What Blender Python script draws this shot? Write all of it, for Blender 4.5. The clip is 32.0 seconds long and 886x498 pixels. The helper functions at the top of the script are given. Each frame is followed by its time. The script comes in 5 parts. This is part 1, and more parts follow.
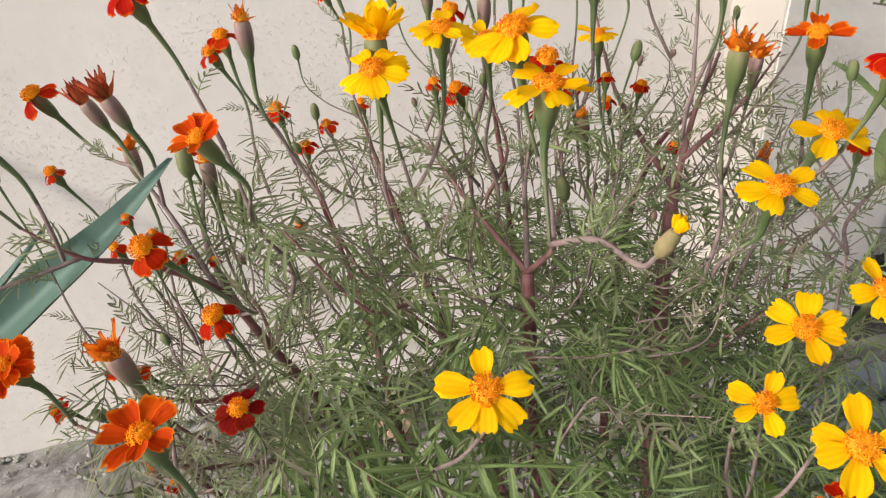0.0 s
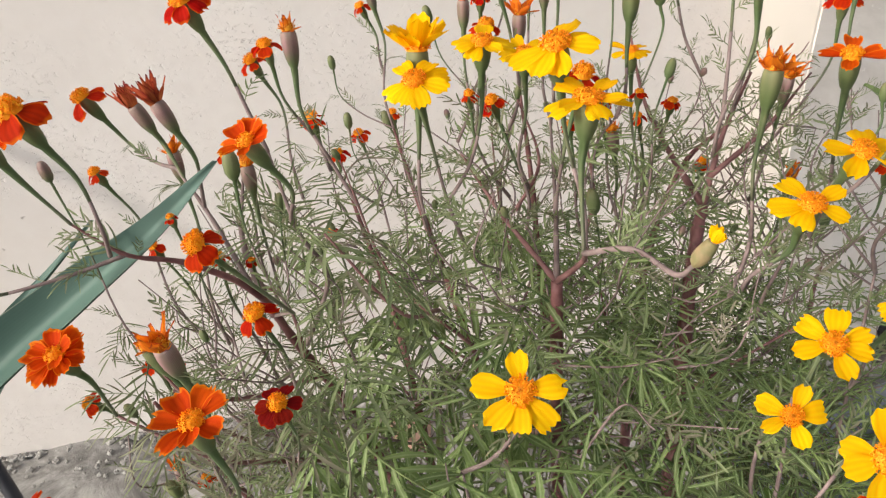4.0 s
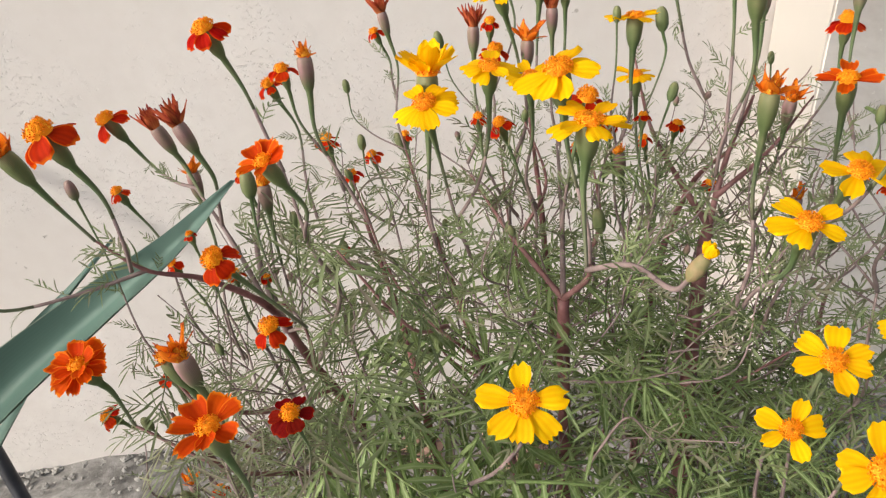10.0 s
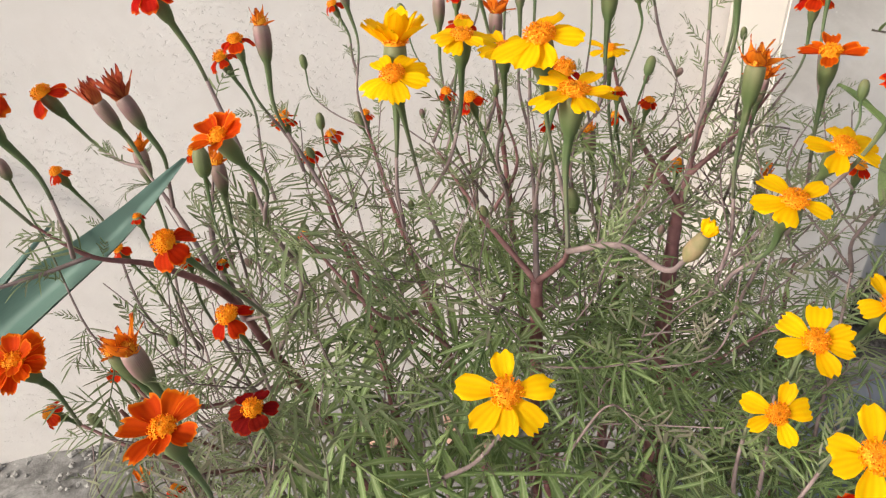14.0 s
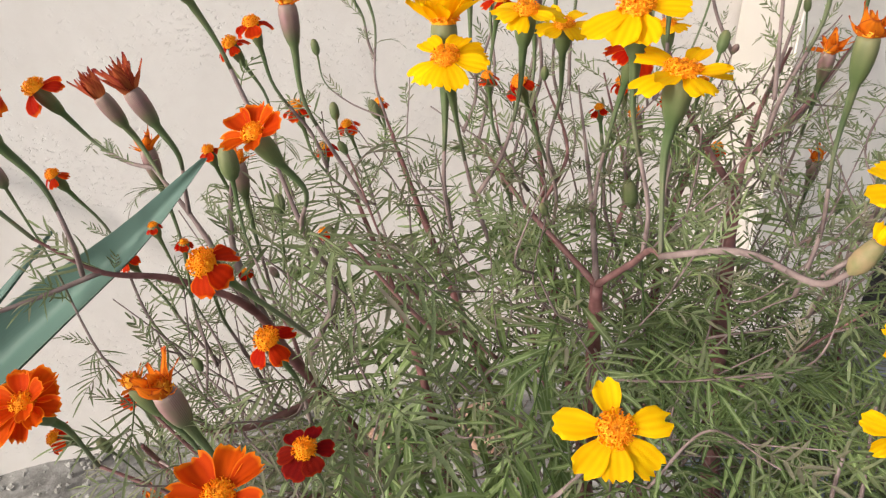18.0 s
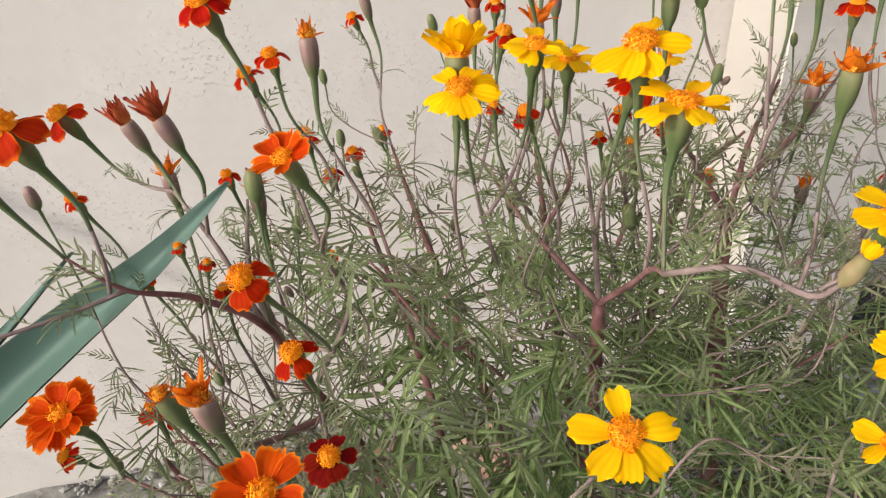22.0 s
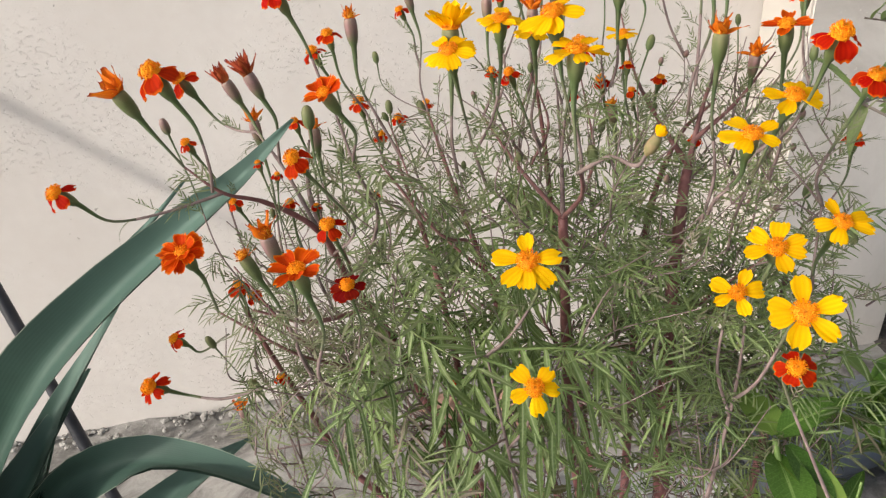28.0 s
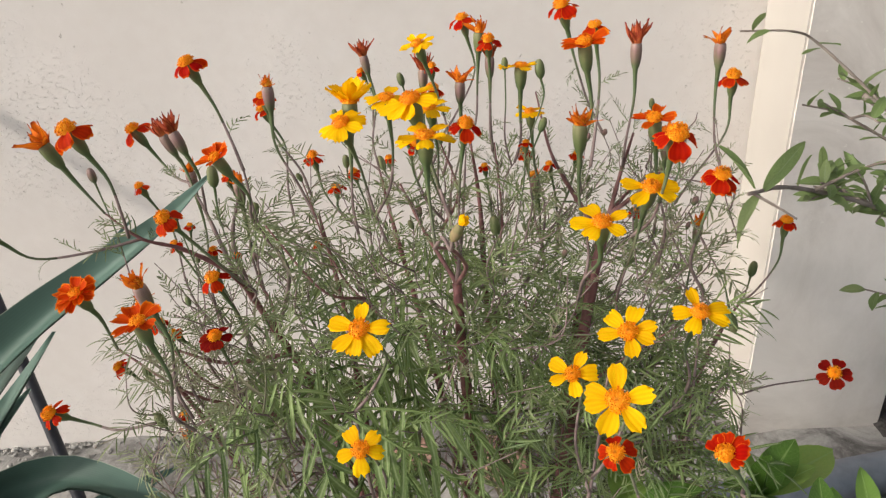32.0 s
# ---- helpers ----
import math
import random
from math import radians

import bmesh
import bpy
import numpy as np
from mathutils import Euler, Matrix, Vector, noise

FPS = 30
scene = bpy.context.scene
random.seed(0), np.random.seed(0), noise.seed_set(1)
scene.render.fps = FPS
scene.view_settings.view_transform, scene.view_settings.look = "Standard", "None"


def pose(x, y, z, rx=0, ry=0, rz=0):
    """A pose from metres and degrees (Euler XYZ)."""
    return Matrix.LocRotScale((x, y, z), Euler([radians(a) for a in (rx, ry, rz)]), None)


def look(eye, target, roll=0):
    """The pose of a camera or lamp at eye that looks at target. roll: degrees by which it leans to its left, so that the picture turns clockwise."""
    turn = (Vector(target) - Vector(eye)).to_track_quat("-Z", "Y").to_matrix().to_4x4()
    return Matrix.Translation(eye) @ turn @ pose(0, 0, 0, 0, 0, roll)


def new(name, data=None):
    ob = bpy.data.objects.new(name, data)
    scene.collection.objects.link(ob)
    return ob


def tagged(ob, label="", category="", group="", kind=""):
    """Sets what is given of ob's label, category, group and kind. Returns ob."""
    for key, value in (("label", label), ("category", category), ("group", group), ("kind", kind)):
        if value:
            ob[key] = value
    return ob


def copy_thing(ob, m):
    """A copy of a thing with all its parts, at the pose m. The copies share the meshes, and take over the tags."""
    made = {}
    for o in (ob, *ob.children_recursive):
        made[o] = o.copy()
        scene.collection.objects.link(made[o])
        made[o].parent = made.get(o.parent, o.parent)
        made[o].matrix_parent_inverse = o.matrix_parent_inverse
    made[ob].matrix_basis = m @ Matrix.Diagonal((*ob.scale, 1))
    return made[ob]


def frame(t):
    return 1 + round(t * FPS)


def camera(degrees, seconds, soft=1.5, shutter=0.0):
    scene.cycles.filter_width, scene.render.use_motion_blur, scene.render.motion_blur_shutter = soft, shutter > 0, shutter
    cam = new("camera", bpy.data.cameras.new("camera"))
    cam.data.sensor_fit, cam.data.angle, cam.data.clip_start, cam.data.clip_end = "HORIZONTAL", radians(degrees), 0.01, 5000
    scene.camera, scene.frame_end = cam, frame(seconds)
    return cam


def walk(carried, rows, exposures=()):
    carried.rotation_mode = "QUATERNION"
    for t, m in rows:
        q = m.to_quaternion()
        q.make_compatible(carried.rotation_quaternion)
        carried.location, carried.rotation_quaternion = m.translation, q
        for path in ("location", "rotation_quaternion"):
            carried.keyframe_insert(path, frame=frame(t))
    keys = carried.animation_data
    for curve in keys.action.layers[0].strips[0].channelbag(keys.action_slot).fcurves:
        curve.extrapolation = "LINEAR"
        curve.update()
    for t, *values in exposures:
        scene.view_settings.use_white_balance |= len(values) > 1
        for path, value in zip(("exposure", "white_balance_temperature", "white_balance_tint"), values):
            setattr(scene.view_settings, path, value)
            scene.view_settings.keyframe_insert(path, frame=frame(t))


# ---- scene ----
import collections
import itertools

cam = camera(64.6, 32.0, soft=1.3)
METRES, EYE, TILT, LEAN, TURN = 1.1, 0.84, -35.09, 4.47, -12.56
ROWS = [
    (0.0, 0.0, 0.0, 0.0, 0.0, 0.0, -0.0),
    (0.5, -0.0073, -0.0022, 0.0072, 0.21, 0.93, -1.42),
    (1.0, -0.0061, 0.0055, 0.0035, -0.72, 0.77, -2.48),
    (1.5, -0.01, 0.0004, 0.0028, -0.63, 1.01, -1.98),
    (2.0, -0.0144, -0.0044, -0.0025, -0.13, 0.57, -2.55),
    (2.5, -0.0113, -0.0098, -0.0035, 0.25, 1.13, -2.07),
    (4.5, -0.0073, -0.0055, -0.0029, 1.42, 1.03, -1.66),
    (5.0, -0.0125, 0.0068, -0.0018, -0.34, 0.56, -1.0),
    (5.5, -0.0167, 0.0171, -0.0003, -2.04, 0.76, -0.43),
    (6.0, -0.0215, 0.0259, 0.0024, -3.22, 0.32, 0.2),
    (6.5, -0.0287, 0.0351, 0.0034, -4.02, -0.15, 0.48),
    (7.0, -0.0307, 0.0418, 0.0042, -4.6, -0.45, 0.5),
    (7.5, -0.0239, 0.0381, 0.0057, -4.37, -0.11, 0.92),
    (8.0, -0.0073, 0.0275, 0.0057, -3.79, 0.64, 1.05),
    (8.5, 0.0, 0.0109, 0.0001, -1.36, 0.97, 0.27),
    (9.0, -0.0045, -0.0076, -0.0042, 2.05, 1.8, -1.33),
    (9.5, -0.0027, -0.0153, -0.0045, 2.4, 2.48, -1.81),
    (10.0, -0.0044, -0.0171, -0.005, 2.48, 2.78, -1.95),
    (10.5, -0.0146, -0.0135, -0.0037, 2.76, 2.56, -1.68),
    (11.0, -0.0296, 0.0037, -0.0015, 0.9, 1.64, -1.4),
    (11.5, -0.0354, 0.0286, 0.0055, -2.49, 0.22, 0.13),
    (12.0, -0.0384, 0.0409, 0.0095, -5.11, -0.17, 1.52),
    (12.5, -0.0484, 0.041, 0.0092, -4.61, 0.05, 0.21),
    (13.0, -0.0367, 0.0275, 0.0058, -3.32, 0.78, -0.38),
    (13.5, -0.013, 0.0053, -0.0018, -2.18, 1.36, -0.86),
    (15.5, -0.0118, -0.005, -0.0086, 0.47, 1.72, -2.0),
    (16.0, -0.0292, 0.0223, -0.0008, -1.3, 0.75, -0.47),
    (16.5, -0.0419, 0.0415, 0.0064, -2.54, 0.21, 0.66),
    (17.0, -0.0467, 0.0523, 0.0058, -3.36, -0.38, 0.93),
    (17.5, -0.0477, 0.0499, 0.0027, -3.39, -0.36, 0.66),
    (18.0, -0.0375, 0.0334, 0.0022, -2.2, 0.51, 0.19),
    (18.5, -0.0172, 0.0101, -0.002, -1.36, 1.25, -0.6),
    (19.0, -0.0084, -0.0078, -0.0057, 0.81, 2.17, -1.62),
    (19.5, -0.0086, -0.0254, -0.0106, 1.79, 2.89, -2.36),
    (20.0, -0.0104, -0.0293, -0.0106, 1.64, 3.42, -2.35),
    (20.5, -0.0187, -0.0234, -0.0073, 1.04, 3.32, -1.69),
    (21.0, -0.0272, -0.0058, -0.002, -1.19, 2.96, -0.35),
    (21.5, -0.0378, 0.0072, 0.0001, -2.75, 3.11, 0.53),
    (22.0, -0.0468, 0.0203, -0.0008, -3.04, 2.69, 0.16),
    (22.5, -0.0397, 0.026, 0.0022, -2.87, 2.51, -0.04),
    (23.0, -0.0153, 0.0208, 0.0057, -2.67, 2.65, 0.54),
    (23.5, 0.0065, 0.0117, 0.0055, -2.19, 3.17, 0.77),
    (24.0, 0.0124, -0.0066, 0.0062, 0.93, 3.62, 0.0),
    (24.5, 0.0143, -0.0229, 0.004, 2.01, 4.47, -0.44),
    (25.0, 0.0078, -0.0328, 0.0027, 2.86, 4.86, -1.31),
    (25.5, 0.0064, -0.0326, 0.002, 2.59, 5.01, -1.57),
    (27.5, 0.0119, -0.0662, -0.0301, 2.32, 4.56, -1.97),
    (28.0, -0.0046, -0.0886, -0.054, 3.51, 3.06, -1.61),
    (28.5, 0.0083, -0.1288, -0.0701, 2.72, 3.9, -1.73),
    (29.0, 0.0122, -0.1605, -0.0771, 2.65, 6.31, -2.6),
    (29.5, 0.0178, -0.1776, -0.0841, 1.53, 6.68, -3.79),
    (30.0, 0.0226, -0.1969, -0.0814, 1.08, 7.95, -4.16),
    (30.5, 0.0362, -0.1825, -0.0768, 1.35, 8.58, -4.27),
    (31.0, 0.0715, -0.1573, -0.0566, 3.23, 8.61, -4.13),
    (31.5, 0.0918, -0.1273, -0.0442, 6.16, 6.64, -5.27),
    (32.0, 0.0919, -0.1021, -0.034, 7.6, 5.76, -6.06),
]
walk(cam, [(t, pose(0, 0, EYE, TILT, LEAN, TURN) @ pose(METRES * x, METRES * y, METRES * z, 90 + pitch, roll, yaw)) for t, x, y, z, yaw, pitch, roll in ROWS],
     exposures=((0, 0.31), (5, 0.38), (7, 0.40), (9, 0.34), (12, 0.38), (18, 0.38), (21, 0.31), (25, 0.24), (28, 0.30), (29, 0.37), (30, 0.30), (31, 0.23), (32, 0.20)))

# ---- sky, sun, exposure ----
SUN_WAY = Vector((0.86, 0.30, -0.41)).normalized()
world = bpy.data.worlds.new("sky")
scene.world = world
world.use_nodes = True
wn = world.node_tree
sky = wn.nodes.new("ShaderNodeTexSky")
sky.sky_type = "NISHITA"
sky.sun_disc = False
sky.sun_elevation = math.asin(-SUN_WAY.z)
sky.sun_rotation = math.atan2(-SUN_WAY.x, -SUN_WAY.y)
sky.dust_density = 3.5
sky.air_density = 1.0
sky.ozone_density = 0.4
haze = wn.nodes.new("ShaderNodeHueSaturation")
haze.inputs["Saturation"].default_value = 0.38
wn.links.new(sky.outputs[0], haze.inputs["Color"])
wn.links.new(haze.outputs[0], wn.nodes["Background"].inputs[0])
wn.nodes["Background"].inputs[1].default_value = 0.15
sun = new("sun", bpy.data.lights.new("sun", "SUN"))
sun.data.energy = 2.15
sun.data.angle = radians(3.0)
sun.data.color = (1.0, 0.93, 0.815)
sun.matrix_world = look((-3, -1.5, 3), Vector((-3, -1.5, 3)) + SUN_WAY)


# ---- mesh helpers ----
class Shape:
    """Vertices, faces and face-corner coordinates of one mesh."""

    def __init__(self):
        self.v, self.f, self.uv = [], [], {}

    def grid(self, rows, closed=False, uv=False):
        """Rows of points, joined into quads."""
        n0, w = len(self.v), len(rows[0])
        for i, row in enumerate(rows):
            for j, p in enumerate(row):
                if uv:
                    self.uv[len(self.v)] = (j / (w - 1), i / (len(rows) - 1))
                self.v.append(tuple(p))
        for i in range(len(rows) - 1):
            for j in range(w if closed else w - 1):
                k = (j + 1) % w
                self.f.append((n0 + i * w + j, n0 + i * w + k, n0 + (i + 1) * w + k, n0 + (i + 1) * w + j))
        return n0

    def tube(self, pts, radii, sides=6, cap=True, squash=1.0, along=None):
        pts = [Vector(p) for p in pts]
        up, rows = Vector((0.13, 0.31, 0.94)), []
        for i, p in enumerate(pts):
            way = (pts[min(i + 1, len(pts) - 1)] - pts[max(i - 1, 0)])
            way = way.normalized() if way.length > 1e-9 else Vector((0, 0, 1))
            side = way.cross(up)
            if side.length < 0.05:
                side = way.cross(Vector((1, 0, 0)))
            side.normalize()
            up = side.cross(way).normalized()
            rows.append([p + (side * math.cos(a) + up * squash * math.sin(a)) * radii[i] for a in (2 * math.pi * k / sides for k in range(sides))])
        n0 = self.grid(rows, closed=True)
        for i in range(len(pts) if along else 0):
            for k in range(sides):
                self.uv[n0 + i * sides + k] = (k / sides, along[i])
        if cap:
            n = len(pts)
            self.f.append(tuple(n0 + k for k in reversed(range(sides))))
            self.f.append(tuple(n0 + (n - 1) * sides + k for k in range(sides)))

    def box(self, lo, hi):
        n0 = len(self.v)
        for z in (lo[2], hi[2]):
            self.v += [(lo[0], lo[1], z), (hi[0], lo[1], z), (hi[0], hi[1], z), (lo[0], hi[1], z)]
        self.f += [tuple(n0 + k for k in q) for q in ((3, 2, 1, 0), (4, 5, 6, 7), (0, 1, 5, 4), (1, 2, 6, 5), (2, 3, 7, 6), (3, 0, 4, 7))]

    def add(self, other, m):
        """Another shape's faces, moved by m."""
        n0 = len(self.v)
        if other.v:
            co = np.array(other.v) @ np.array(m.to_3x3()).T + np.array(m.translation)
            self.v += [tuple(p) for p in co.tolist()]
            self.f += [tuple(n0 + k for k in q) for q in other.f]
            for k, c in other.uv.items():
                self.uv[n0 + k] = c

    def mesh(self, name, material, smooth=True):
        me = bpy.data.meshes.new(name)
        me.from_pydata(self.v, [], self.f)
        if smooth:
            me.polygons.foreach_set("use_smooth", [True] * len(me.polygons))
        if self.uv:
            layer = me.uv_layers.new(name="along")
            idx = np.empty(len(me.loops), dtype=np.int32)
            me.loops.foreach_get("vertex_index", idx)
            table = np.zeros((len(self.v), 2), dtype=np.float32)
            for k, c in self.uv.items():
                table[k] = c
            layer.data.foreach_set("uv", table[idx].ravel())
        me.materials.append(material)
        me.update()
        return me


def thing(name, base, label, category, group="", kind=""):
    ob = new(name)
    ob.empty_display_size = 0.02
    ob.location = base
    return tagged(ob, label, category, group, kind)


def part(name, mesh, parent, m=None, label=""):
    """A mesh under a thing (its Empty stands unturned) or under a part of it, placed in the world by m."""
    ob = new(name, mesh)
    ob.parent = parent
    if parent.parent is None:
        ob.matrix_parent_inverse = Matrix.Translation(-Vector(parent.location))
    if m is not None:
        ob.matrix_basis = m
    if label:
        ob["label"] = label
    return ob


def spline(pts, n):
    """A smooth line of n points through the given ones."""
    p = [Vector(q) for q in pts]
    p = [2 * p[0] - p[1]] + p + [2 * p[-1] - p[-2]]
    out, spans = [], len(p) - 3
    for k in range(n):
        s = k / (n - 1) * spans
        i = min(int(s), spans - 1)
        t = s - i
        a, b, c, d = p[i:i + 4]
        out.append(0.5 * (2 * b + (c - a) * t + (2 * a - 5 * b + 4 * c - d) * t * t + (3 * b - a - 3 * c + d) * t ** 3))
    return out


def frame_of(axis, twist=0.0):
    """A turn whose z lies along axis."""
    return Vector(axis).to_track_quat("Z", "Y").to_matrix().to_4x4() @ Matrix.Rotation(twist, 4, "Z")


# ---- materials ----
def material(name, build, rough=0.6, spec=0.3):
    """A principled material; build(nodes) returns a colour socket and, if it likes, a height socket."""
    m = bpy.data.materials.new(name)
    m.use_nodes = True
    tree = m.node_tree
    out = tree.nodes["Principled BSDF"]
    out.inputs["Roughness"].default_value = rough
    out.inputs["Specular IOR Level"].default_value = spec
    build(Nodes(tree, out))
    return m


class Nodes:
    def __init__(self, tree, shader):
        self.tree, self.shader = tree, shader

    def make(self, kind):
        return self.tree.nodes.new(kind)

    def link(self, a, b):
        self.tree.links.new(a, b)

    def coords(self, what="Object"):
        return self.make("ShaderNodeTexCoord").outputs[what]

    def noise(self, scale, detail=4.0, where=None, rough=0.5, dist=0.0):
        n = self.make("ShaderNodeTexNoise")
        n.inputs["Scale"].default_value = scale
        n.inputs["Detail"].default_value = detail
        n.inputs["Roughness"].default_value = rough
        n.inputs["Distortion"].default_value = dist
        self.link(where or self.coords(), n.inputs["Vector"])
        return n.outputs["Fac"]

    def ramp(self, fac, *stops):
        r = self.make("ShaderNodeValToRGB")
        el = r.color_ramp.elements
        while len(el) < len(stops):
            el.new(0.5)
        for e, (pos, col) in zip(el, stops):
            e.position = pos
            e.color = (*col, 1) if len(col) == 3 else col
        self.link(fac, r.inputs[0])
        return r.outputs[0]

    def mix(self, fac, a, b, how="MIX"):
        n = self.make("ShaderNodeMix")
        n.data_type, n.blend_type = "RGBA", how
        for sock, v in ((n.inputs[0], fac), (n.inputs[6], a), (n.inputs[7], b)):
            if isinstance(v, (int, float)):
                sock.default_value = v
            elif isinstance(v, tuple):
                sock.default_value = (*v, 1)
            else:
                self.link(v, sock)
        return n.outputs[2]

    def math(self, op, a, b=0.0):
        n = self.make("ShaderNodeMath")
        n.operation = op
        for sock, v in ((n.inputs[0], a), (n.inputs[1], b)):
            if isinstance(v, (int, float)):
                sock.default_value = v
            else:
                self.link(v, sock)
        return n.outputs[0]

    def bump(self, height, strength=0.3, distance=0.001):
        n = self.make("ShaderNodeBump")
        n.inputs["Strength"].default_value = strength
        n.inputs["Distance"].default_value = distance
        self.link(height, n.inputs["Height"])
        self.link(n.outputs[0], self.shader.inputs["Normal"])

    def colour(self, socket):
        self.link(socket, self.shader.inputs["Base Color"])

    def through_light(self, socket, share):
        """Thin tissue: part of the light passes through it."""
        t = self.make("ShaderNodeBsdfTranslucent")
        self.link(socket, t.inputs[0])
        mx = self.make("ShaderNodeMixShader")
        mx.inputs[0].default_value = share
        self.link(self.shader.outputs[0], mx.inputs[1])
        self.link(t.outputs[0], mx.inputs[2])
        self.link(mx.outputs[0], self.tree.nodes["Material Output"].inputs[0])

    def random(self):
        return self.make("ShaderNodeObjectInfo").outputs["Random"]

    def island(self):
        return self.make("ShaderNodeNewGeometry").outputs["Random Per Island"]


def wall_paint(n):
    pos = n.coords()
    big = n.noise(2.2, 5, pos, 0.6)
    col = n.ramp(big, (0.3, (0.676, 0.632, 0.60)), (0.7, (0.755, 0.716, 0.688)))
    fine = n.noise(40, 5, pos, 0.6)
    col = n.mix(n.ramp(fine, (0.35, (0, 0, 0)), (0.75, (0.30, 0.30, 0.30))), col, (0.615, 0.56, 0.52))
    rough = n.ramp(n.noise(4.5, 4, pos, 0.6), (0.46, (0.03, 0.03, 0.03)), (0.60, (1, 1, 1)))
    flat = n.make("ShaderNodeMapping")
    flat.inputs["Scale"].default_value = (0.62, 1.0, 1.0)
    n.link(pos, flat.inputs["Vector"])
    along = flat.outputs[0]
    height = n.math("MULTIPLY", n.noise(14, 5, along, 0.5, 0.3), 0.45)
    dents = n.ramp(n.noise(230, 3, along, 0.55, 0.25), (0.30, (0, 0, 0)), (0.42, (1, 1, 1)))
    crusts = n.ramp(n.noise(120, 4, along, 0.6, 0.2), (0.56, (0, 0, 0)), (0.70, (1, 1, 1)))
    relief = n.math("ADD", n.math("MULTIPLY", dents, 0.75), n.math("MULTIPLY", crusts, 0.30))
    height = n.math("ADD", height, n.math("MULTIPLY", relief, rough))
    holes = n.ramp(n.noise(85, 3, pos, 0.6, 0.3), (0.235, (0, 0, 0)), (0.275, (1, 1, 1)))
    height = n.math("ADD", height, n.math("MULTIPLY", holes, 0.8))
    # the holes get a darker, browner colour than the wall around them
    hole_tone = n.math("MULTIPLY", n.math("SUBTRACT", 1.0, holes), 0.6)
    col = n.mix(hole_tone, col, (0.40, 0.36, 0.325))
    n.bump(height, 0.75, 0.0015)
    n.colour(col)


def pillar_paint(n):
    pos = n.coords()
    big = n.noise(4.5, 7, pos, 0.68, 0.6)
    col = n.ramp(big, (0.32, (0.50, 0.46, 0.425)), (0.5, (0.65, 0.61, 0.57)), (0.68, (0.73, 0.69, 0.65)))
    drops = n.ramp(n.noise(120, 2, pos), (0.70, (0, 0, 0)), (0.74, (0.8, 0.8, 0.8)))
    col = n.mix(drops, col, (0.68, 0.65, 0.6))
    n.bump(n.noise(14, 4, pos), 0.3, 0.0015)
    n.colour(col)


# Pillar's side face: plaster colour darkened to offset the strong sun on it.
def return_sun_dimmed(n):
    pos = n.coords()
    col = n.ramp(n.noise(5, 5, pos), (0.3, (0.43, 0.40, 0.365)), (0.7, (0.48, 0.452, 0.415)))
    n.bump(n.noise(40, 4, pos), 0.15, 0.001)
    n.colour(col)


def concrete(n):
    pos = n.coords()
    big = n.noise(9, 8, pos, 0.70, 0.8)
    col = n.ramp(big, (0.30, (0.10, 0.094, 0.088)), (0.45, (0.20, 0.19, 0.18)), (0.55, (0.33, 0.318, 0.302)), (0.68, (0.46, 0.440, 0.415)))
    spots = n.ramp(n.noise(60, 5, pos, 0.7), (0.5, (0, 0, 0)), (0.7, (0.5, 0.5, 0.5)))
    col = n.mix(spots, col, (0.46, 0.44, 0.415))
    n.bump(n.math("ADD", big, n.math("MULTIPLY", n.noise(45, 5, pos, 0.7), 0.5)), 0.7, 0.006)
    n.colour(col)


def soil(n):
    pos = n.coords()
    col = n.ramp(n.noise(45, 6, pos, 0.7), (0.3, (0.03, 0.024, 0.019)), (0.7, (0.13, 0.10, 0.078)))
    n.bump(n.noise(70, 6, pos, 0.7), 0.9, 0.006)
    n.colour(col)


def pot_white(n):
    pos = n.coords()
    col = n.ramp(n.noise(12, 6, pos, 0.65), (0.3, (0.33, 0.325, 0.335)), (0.65, (0.52, 0.52, 0.54)))
    n.bump(n.noise(60, 4, pos), 0.2, 0.001)
    n.colour(col)


def tub_blue(n):
    pos = n.coords()
    col = n.ramp(n.noise(9, 6, pos, 0.7), (0.3, (0.045, 0.18, 0.42)), (0.7, (0.09, 0.29, 0.58)))
    dust = n.ramp(n.noise(30, 6, pos, 0.7), (0.45, (0, 0, 0)), (0.7, (0.35, 0.35, 0.35)))
    n.colour(n.mix(dust, col, (0.22, 0.29, 0.40)))
    n.bump(n.noise(50, 3, pos), 0.15, 0.001)


